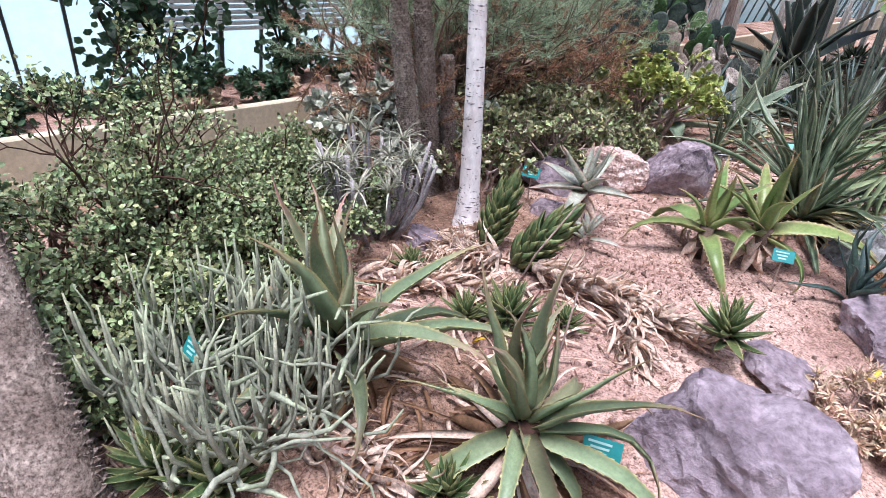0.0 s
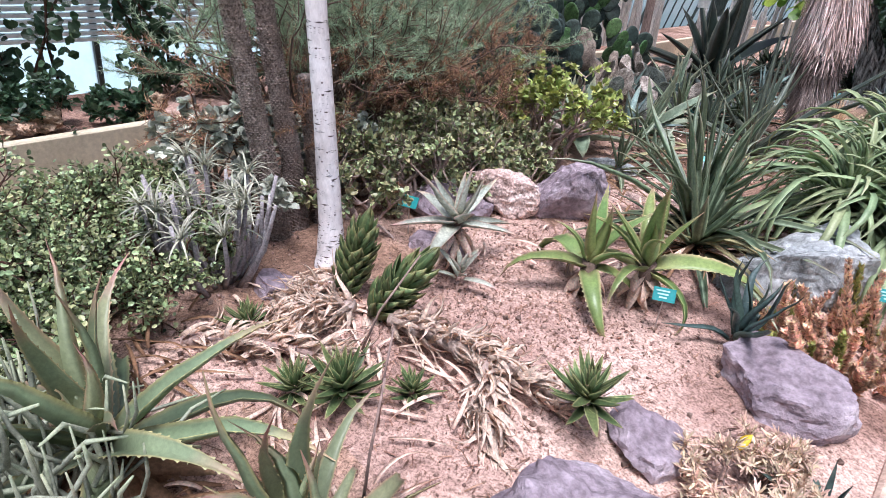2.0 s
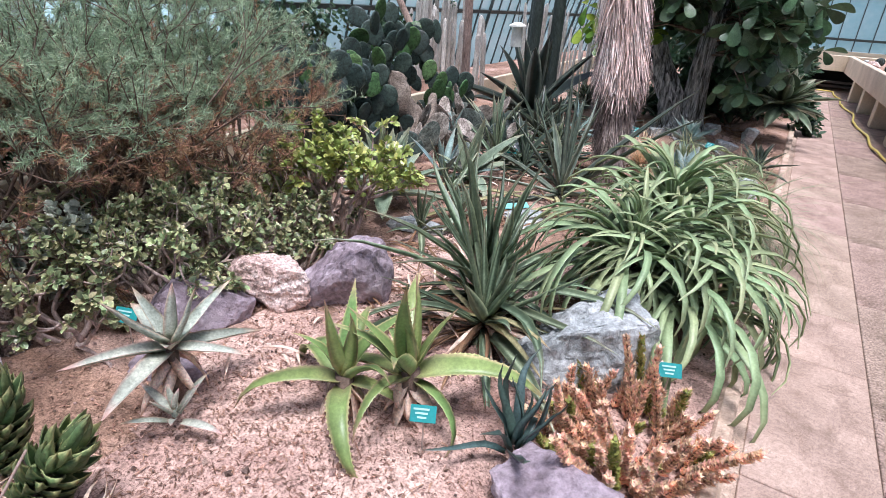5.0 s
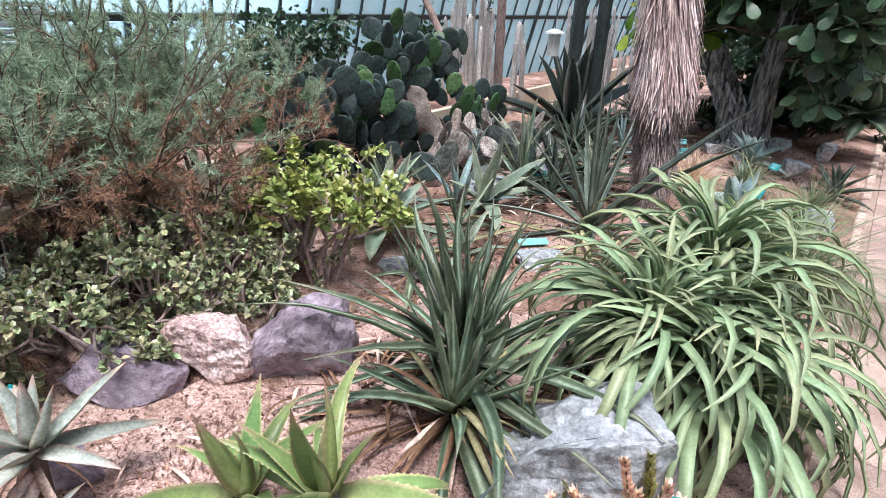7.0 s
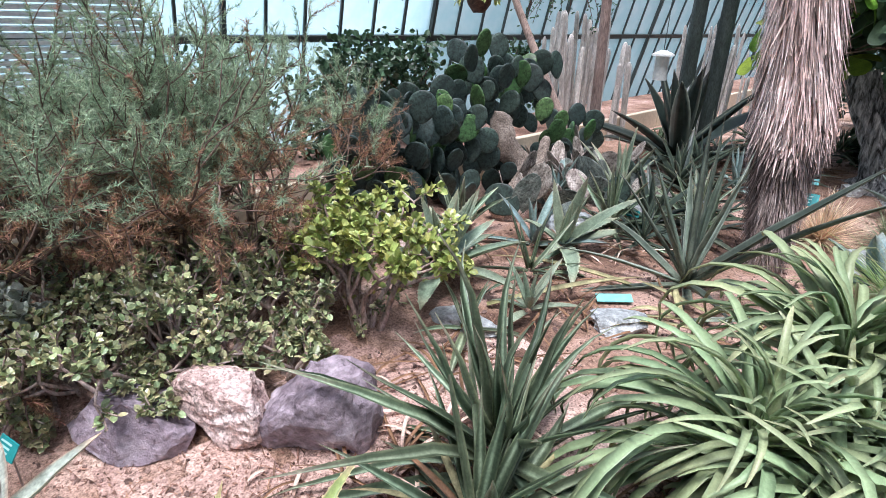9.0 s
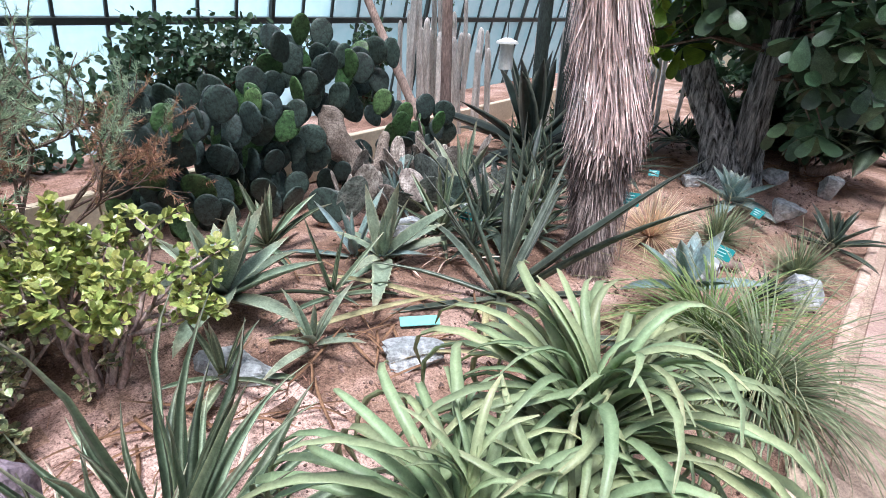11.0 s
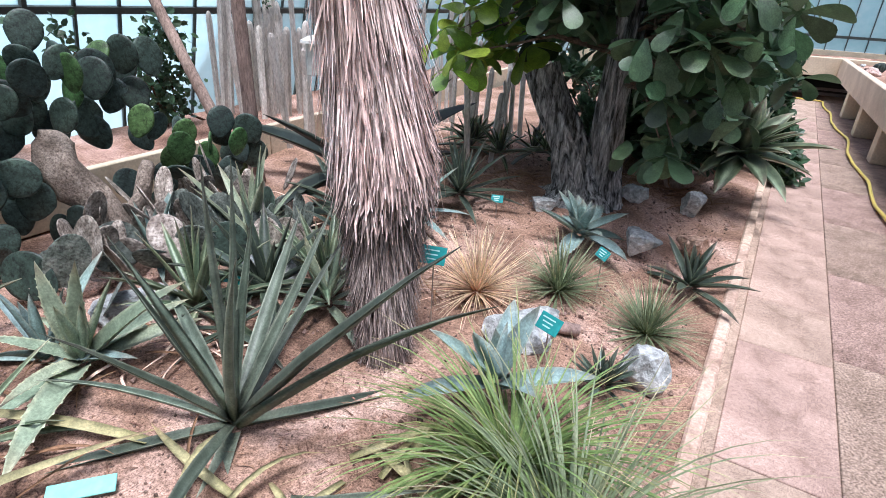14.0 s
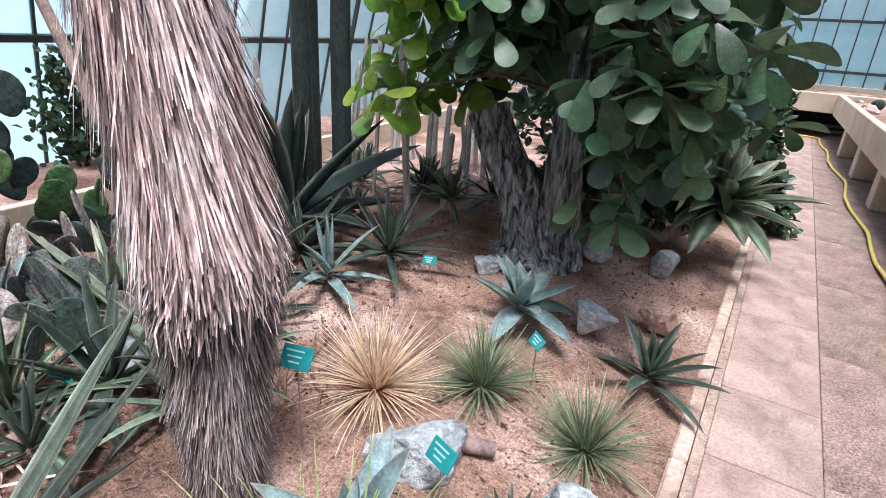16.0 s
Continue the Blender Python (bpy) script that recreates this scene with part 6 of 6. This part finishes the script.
BL = [broad_leaf(0.23, 0.17, 0.25), broad_leaf(0.19, 0.15, 0.4), broad_leaf(0.26, 0.185, 0.15)]
limbs = Soup()
q = random.Random(22)
tops = []
for k in range(236):
    if k >= 196:
        c = Vector((q.uniform(-1.15, 0.1), q.uniform(-0.45, 0.45), q.uniform(1.0, 2.1)))
        if c.x > -0.75 and c.z < 1.25:
            c.z += 0.45
    elif k >= 150:
        c = Vector((q.uniform(-1.3, 0.4), q.uniform(0.35, 1.7), q.uniform(1.0, 2.4)))
    elif k >= 112:
        c = Vector((q.uniform(-0.5, 1.2), q.uniform(0.2, 1.5), q.uniform(1.0, 2.6)))
    elif k >= 92:
        c = Vector((q.uniform(-0.9, 0.2), q.uniform(-0.6, 0.5), q.uniform(1.4, 2.2)))
    elif k < 56:
        c = Vector((q.uniform(0.15, 1.0), q.uniform(-0.8, 0.9), q.uniform(0.62, 1.9)))
        if c.z < 1.25:
            c.x *= 0.72
        if c.y < 0.3 and c.z < 1.5 and c.x < 0.5:
            c.x += 0.45
    else:
        c = Vector((q.uniform(-1.3, 1.0), q.uniform(-0.7, 1.4), q.uniform(1.25, 2.5)))
    b = Vector((0.2, 0.0, min(max(c.z + q.uniform(-0.1, 0.5), 0.9), 2.2)))
    if c.y < 0.3 and -0.6 < c.x < 0.3 and c.z < 1.4:
        continue
    tube(limbs, [b, b.lerp(c, 0.5) + Vector((0, 0, 0.12)), c], [0.016, 0.011, 0.005], 5)
    tops.append(c)
add("limbwork", limbs.mesh("limbwork", M_TWIG, True), tree)
rest, light, count = Soup(), Soup(), 0
tops.sort(key=lambda p: p.y)
for c in tops:
    for g in range(3):
        cc = c + Vector((q.gauss(0, 0.13), q.gauss(0, 0.13), q.gauss(0, 0.12)))
        nrm = Euler((q.uniform(-0.6, 0.6), q.uniform(-0.2, 0.9), q.uniform(0, 6.283)))
        base = Matrix.Translation(cc) @ nrm.to_matrix().to_4x4()
        n = q.choice((3, 4, 5))
        for i in range(n):
            m = base @ Matrix.Rotation(6.283 * i / n + q.uniform(-0.15, 0.15), 4, "Z") @ Euler((0, q.uniform(0.1, 0.6), 0)).to_matrix().to_4x4() @ Matrix.Translation((0.02, 0, 0)) @ Matrix.Diagonal((q.uniform(0.7, 1.1),) * 3 + (1,))
            me = q.choice(BL)
            count += 1
            # left front of the crown takes the leaf colour painted as backlit
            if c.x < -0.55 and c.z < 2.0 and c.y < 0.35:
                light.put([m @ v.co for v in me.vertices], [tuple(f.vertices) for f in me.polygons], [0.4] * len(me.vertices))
            elif count <= 300:
                add("leaf", me, tree, "", m)
            else:
                rest.put([m @ v.co for v in me.vertices], [tuple(f.vertices) for f in me.polygons], [0.4] * len(me.vertices))
tagged(add("sunlit_foliage", light.mesh("sunlit_foliage", M_BIGLEAF_LIGHT, True), tree), "leaves coloured yellow-green as if the sun shone through them", kind="stuff")
tagged(add("foliage", rest.mesh("foliage", M_BIGLEAF_FAR, True), tree), "large dark green leaves of the crown", kind="stuff")

# vines against the glass
for k, (y, w, h, n) in enumerate(((2.1, 0.95, 2.0, 2300), (4.95, 0.9, 0.85, 1300), (5.95, 0.9, 1.0, 2400), (8.3, 0.4, 0.95, 700))):
    q = random.Random(200 + k)
    ob = thing("climbing_vine", (wall_x(y) - 0.8, y, PT - 0.06), "dark green leafy climber against the glass", "vine", "climbers")
    s, f = Soup(), Soup()
    for i in range(int(14 * w)):
        p = Vector((0, q.uniform(-w, w) * 0.6, 0))
        pts = [p]
        for j in range(7):
            p = p + Vector((q.uniform(-0.06, 0.06), q.gauss(0, 0.1), h / 7 * q.uniform(0.6, 1.1)))
            pts.append(p)
        tube(s, pts, [0.012, 0.01, 0.009, 0.008, 0.007, 0.006, 0.005, 0.003], 5, False)
        for j in range(n // int(14 * w)):
            c = q.choice(pts[1:]) + rand_dir(q) * q.uniform(0.02, 0.2)
            disc_leaf(f, c, rand_dir(q), Vector((1, 0, 0.4)) + rand_dir(q) * 0.8, q.uniform(0.04, 0.085), q.uniform(0.03, 0.07))
    add("stemwork", s.mesh("stemwork", M_TWIG_DARK, True), ob)
    add("foliage", f.mesh("foliage", M_VINE), ob)
# bare trailing stems hung below the roof, and a dark hanging plant
for k, (x, y, z, n, drop, leaves) in enumerate(((-5.35, 5.95, 2.1, 46, 0.6, 3), (-5.25, 8.95, 1.75, 26, 0.55, 26))):
    q = random.Random(240 + k)
    ob = thing("trailing_plant", (x, y, z), "bare brown trailing stems hanging before the glass" if k == 0 else "dark leafy trailing plant hanging before the glass", "vine", "trailing plants")
    s, f = Soup(), Soup()
    for i in range(n):
        p = Vector((0, q.uniform(-0.1, 0.1), 0.1))
        d = Vector((q.gauss(0, 0.3), q.gauss(0, 0.8 if k == 0 else 0.2), 0.5)).normalized()
        pts = [p]
        for j in range(8):
            d = (d + Vector((q.gauss(0, 0.2), q.gauss(0, 0.25), -0.32))).normalized()
            p = p + d * drop * q.uniform(0.12, 0.2)
            pts.append(p)
            for _ in range(leaves // 8 + (q.random() < 0.3)):
                disc_leaf(f, p + rand_dir(q) * 0.02, rand_dir(q), Vector((1, 0, 0.4)), q.uniform(0.03, 0.05), 0.02)
        tube(s, pts, [0.007, 0.006, 0.006, 0.005, 0.005, 0.004, 0.004, 0.003, 0.002], 5, False)
    tube(s, [(0, 0, 0.08), (0, 0, 3.32 - z + 0.1)], [0.004, 0.004], 5)
    add("stemwork", s.mesh("stemwork", M_TWIG_DARK, True), ob)
    tagged(add("foliage", f.mesh("foliage", M_VINE), ob), kind="stuff")
# low plants in the planter
for k, (y, h) in enumerate(((0.75, 0.22), (1.15, 0.2), (1.45, 0.2), (1.6, 0.16), (2.3, 0.2), (2.8, 0.28), (3.2, 0.3), (3.7, 0.3), (1.9, 0.3), (4.3, 0.3))):
    shrub("planter_shrub", (wall_x(y) - 0.35 - 0.3 * (k % 2), y, PT - 0.06), "low grey-green shrub in the planter", "shrub", h, 1.0, 7, 3, 0.006, M_VINE, None, 9, 0.045, 0.03, 220 + k, "planter shrubs", 0.06, strewn=100)

# dark undergrowth behind the tree
for k, (x, y, h) in enumerate(((-1.75, 10.35, 0.6), (-2.1, 11.2, 0.9), (-1.25, 10.6, 0.6), (-1.35, 10.9, 0.9), (-1.0, 11.7, 0.8), (-1.5, 12.4, 1.1), (-1.1, 13.6, 1.1), (-2.3, 13.4, 1.2), (-1.3, 15.4, 1.0), (-2.6, 15.5, 1.1))):
    shrub("shade_shrub", ground_at(x, y), "dark green broad-leaved shrub in deep shade", "shrub", h, 0.9, 8, 3, 0.016, M_VINE, None, 12, 0.12, 0.07, 400 + k, "shade shrubs", 0.12, strewn=260)
for k in range(12):
    q = random.Random(420 + k)
    x, y = q.uniform(-4.2, -2.4), q.uniform(8.9, 10.4)
    rosette("shade_aloe", ground_at(x, y, 0.06), "mid-green spreading aloe in the shade", "aloe", M_AGAVE_DARK if k % 2 else M_AGAVE, n=16, L=q.uniform(0.22, 0.4), W=0.05, rise=(85, 0), bend=(0, 40), seed=430 + k, fold=0.35, thick=0.12, group="shade aloes")

# hanging basket
hb = thing("hanging_basket", (-5.2, 7.5, 1.72), "wire basket of trailing yellow-green foliage", "plant")
s = Soup()
tube(s, [(0, 0, -0.1), (0, 0, -0.02), (0, 0, 0.06)], [0.06, 0.12, 0.14], 12)
add("basket", s.mesh("basket", M_TWIG_DARK, True), hb)
s = Soup()
for a in (0, 2.1, 4.2):
    tube(s, [(0.13 * math.cos(a), 0.13 * math.sin(a), 0.06), (0, 0, 0.5)], [0.003, 0.003], 4)
tube(s, [(0, 0, 0.5), (0, 0, 1.85)], [0.004, 0.004], 4)
add("hanger", s.mesh("hanger", M_FRAME), hb)
f = Soup()
q = random.Random(77)
for k in range(420):
    a, r = q.uniform(0, 6.283), q.uniform(0.05, 0.24)
    z = 0.12 - 0.5 * max(0, r - 0.1) * q.uniform(0.2, 2.2)
    disc_leaf(f, Vector((r * math.cos(a), r * math.sin(a), z)), rand_dir(q), Vector((0, 0, 1)), q.uniform(0.04, 0.07), q.uniform(0.02, 0.035))
tagged(add("foliage", f.mesh("foliage", M_JADE_YELLOW), hb), kind="stuff")

# stones and small cacti on the bench
q = random.Random(88)
for k in range(26):
    r = q.uniform(0.05, 0.14)
    y = q.uniform(9.5, 18.6)
    boulder((bench_face(y) + q.uniform(0.22, 0.85), y, 0.76 + r * 0.35), (r, r * 0.8, r * 0.65), (M_ROCK_O, M_ROCK_PINK, M_ROCK_B)[k % 3], 500 + k, "small rough stone on the bench soil", q.uniform(0, 360), 7, "stone", "stones on the bench", 3, (0, 0), 0.1)
for k in range(9):
    r, y = q.uniform(0.06, 0.13), q.uniform(10.5, 18.5)
    bm = bmesh.new()
    bmesh.ops.create_uvsphere(bm, u_segments=24, v_segments=10, radius=r)
    for v in bm.verts:
        a = math.atan2(v.co.y, v.co.x)
        f = 1 + 0.1 * math.cos(a * 12)
        v.co = Vector((v.co.x * f, v.co.y * f, v.co.z * 1.1 + r * 0.9))
    me = bpy.data.meshes.new("ball_cactus")
    bm.to_mesh(me)
    bm.free()
    me.materials.append(M_CACTUS_DARK)
    tagged(add("ball_cactus", me, None, "", pose(bench_face(y) + q.uniform(0.22, 0.8), y, 0.755)), "round ribbed dark green ball cactus", "cactus", "ball cacti")

# fallen yellow leaves, dry flower stalks, a short log, a pipe
for x, y, z, a in ((-1.82, 1.94, 0.15, 20), (-0.86, 2.83, 0.2, 70)):
    ob = add("yellow_leaf", leaf_mesh("yellow_leaf", M_YELLOW, L=0.06, W=0.03, rise=30, bend=40, fold=0.3, thick=0.02, seg=5), None, "", pose(x, y, z - 0.01, 0, -20, a))
    tagged(ob, "small bright yellow fallen leaf in the litter", "leaf", "fallen leaves")
for x, y, dx, dy, h in ((-1.95, 2.25, 0.12, 0.18, 0.42), (-1.66, 2.12, 0.02, 0.04, 0.36), (-1.45, 1.9, -0.03, 0.1, 0.4)):
    s = Soup()
    tube(s, [(0, 0, -0.02), (dx * 0.4, dy * 0.4, h * 0.5), (dx, dy, h)], [0.005, 0.004, 0.003], 6)
    tagged(add("flower_stalk", s.mesh("flower_stalk", M_POLE, True), None, "", Matrix.Translation(ground_at(x, y))), "thin dry grey-brown flower stalk", "stalk", "dry flower stalks")
s = Soup()
tube(s, [(-0.11, 0.03, 0.0), (0, 0, 0.01), (0.11, -0.02, 0.0)], [0.032, 0.034, 0.03], 12)
tagged(add("short_log", s.mesh("short_log", M_POLE, True), None, "", pose(-1.2, 7.46, soil(-1.2, 7.46) + 0.028, 0, 0, 35)), "short weathered grey-brown log on the soil", "log")
s = Soup()
tube(s, [(0, 0, 0), (0, 0, 0.5)], [0.018, 0.018], 10)
tagged(add("standpipe", s.mesh("standpipe", M_STEEL), None, "", Matrix.Translation((wall_x(2.6) + 0.03, 2.6, soil(-4.0, 2.6) - 0.02))), "pale upright pipe at the planter's face", "pipe")

# ---- labels ----
sign(ground_at(-1.34, 3.3), h=0.17, rz=28)
sign(ground_at(-2.1, 1.1), h=0.2, rz=10)
sign(ground_at(-1.2, 1.82), h=0.14, rz=30, size=(0.1, 0.055))
sign(ground_at(-0.72, 4.05), h=0.22, rz=25)
sign(ground_at(-2.57, 3.04), h=0.18, rz=20, size=(0.1, 0.06))
sign(ground_at(-1.72, 7.1), h=0.42, rz=15, size=(0.12, 0.085))
sign(ground_at(-2.7, 6.74), h=0.14, rz=15, size=(0.12, 0.05))
sign(ground_at(-1.17, 8.03), h=0.24, rz=-40, size=(0.1, 0.06))
sign(ground_at(-2.07, 8.5), h=0.15, rz=20)
sign(ground_at(-1.16, 7.2), h=0.22, rz=-20, size=(0.12, 0.08))
tl = tagged(add("fallen_label", box_mesh("fallen_label", (-0.1, -0.03, -0.004), (0.1, 0.03, 0.004), M_LABEL_PALE, 0.002), None, "", pose(-2.12, 5.66, soil(-2.12, 5.66) + 0.03, 20, 0, 50)), "pale teal plastic label lying on the soil", "label")

# hose on the path
s = Soup()
pts = []
for i in range(60):
    y = 9.6 + i * 0.155
    pts.append((bench_face(y) - 0.11 + 0.035 * math.sin(i * 0.42) + 0.02 * math.sin(i * 0.23), y, 0.018 + 0.02 * max(0, math.sin(i * 0.8))))
pts += [(0.12, 18.85, 0.018), (-0.1, 18.9, 0.018), (-0.4, 18.88, 0.018)]
tube(s, pts, [0.016] * len(pts), 8)
tagged(add("garden_hose", s.mesh("garden_hose", M_HOSE, True)), "yellow garden hose lying along the bench", "hose")

# ---- path, last ----
path = thing("path", (0, 0, 0), "pale concrete slab path with a rougher strip", "path", kind="structure")
box("path_bed", (-0.45, Y0, -0.12), (2.0, 21.5, -0.012), M_PATH, path)
var = [box_mesh("slab", (-0.447, 0.0, -0.06), (0.0, L - 0.006, 0.0), M_PATH, 0.004) for L in (1.0, 0.6)]
yy = Y0
k = 0
while yy < 18.3:
    add("slab", var[k % 2], path, "", pose(0.045, yy, 0))
    yy += (1.0, 0.6)[k % 2]
    k += 1
var2 = box_mesh("rough_slab", (0.05, 0.0, -0.06), (1.1, 1.194, -0.002), M_PATH2, 0.004)
yy = Y0 + 0.3
while yy < 18.0:
    add("rough_slab", var2, path, "", pose(0, yy, 0))
    yy += 1.2
kerb = thing("kerb", (0, 0, 0), "low worn cream concrete kerb along the bed", "kerb", kind="structure")
kme = box_mesh("kerb_stone", (-0.525, 0.0, -0.1), (-0.455, 1.496, 0.075), M_KERB, 0.012)
yy = Y0
while yy < 19.0:
    add("kerb_stone", kme, kerb, "", pose(0, yy, 0))
    yy += 1.5
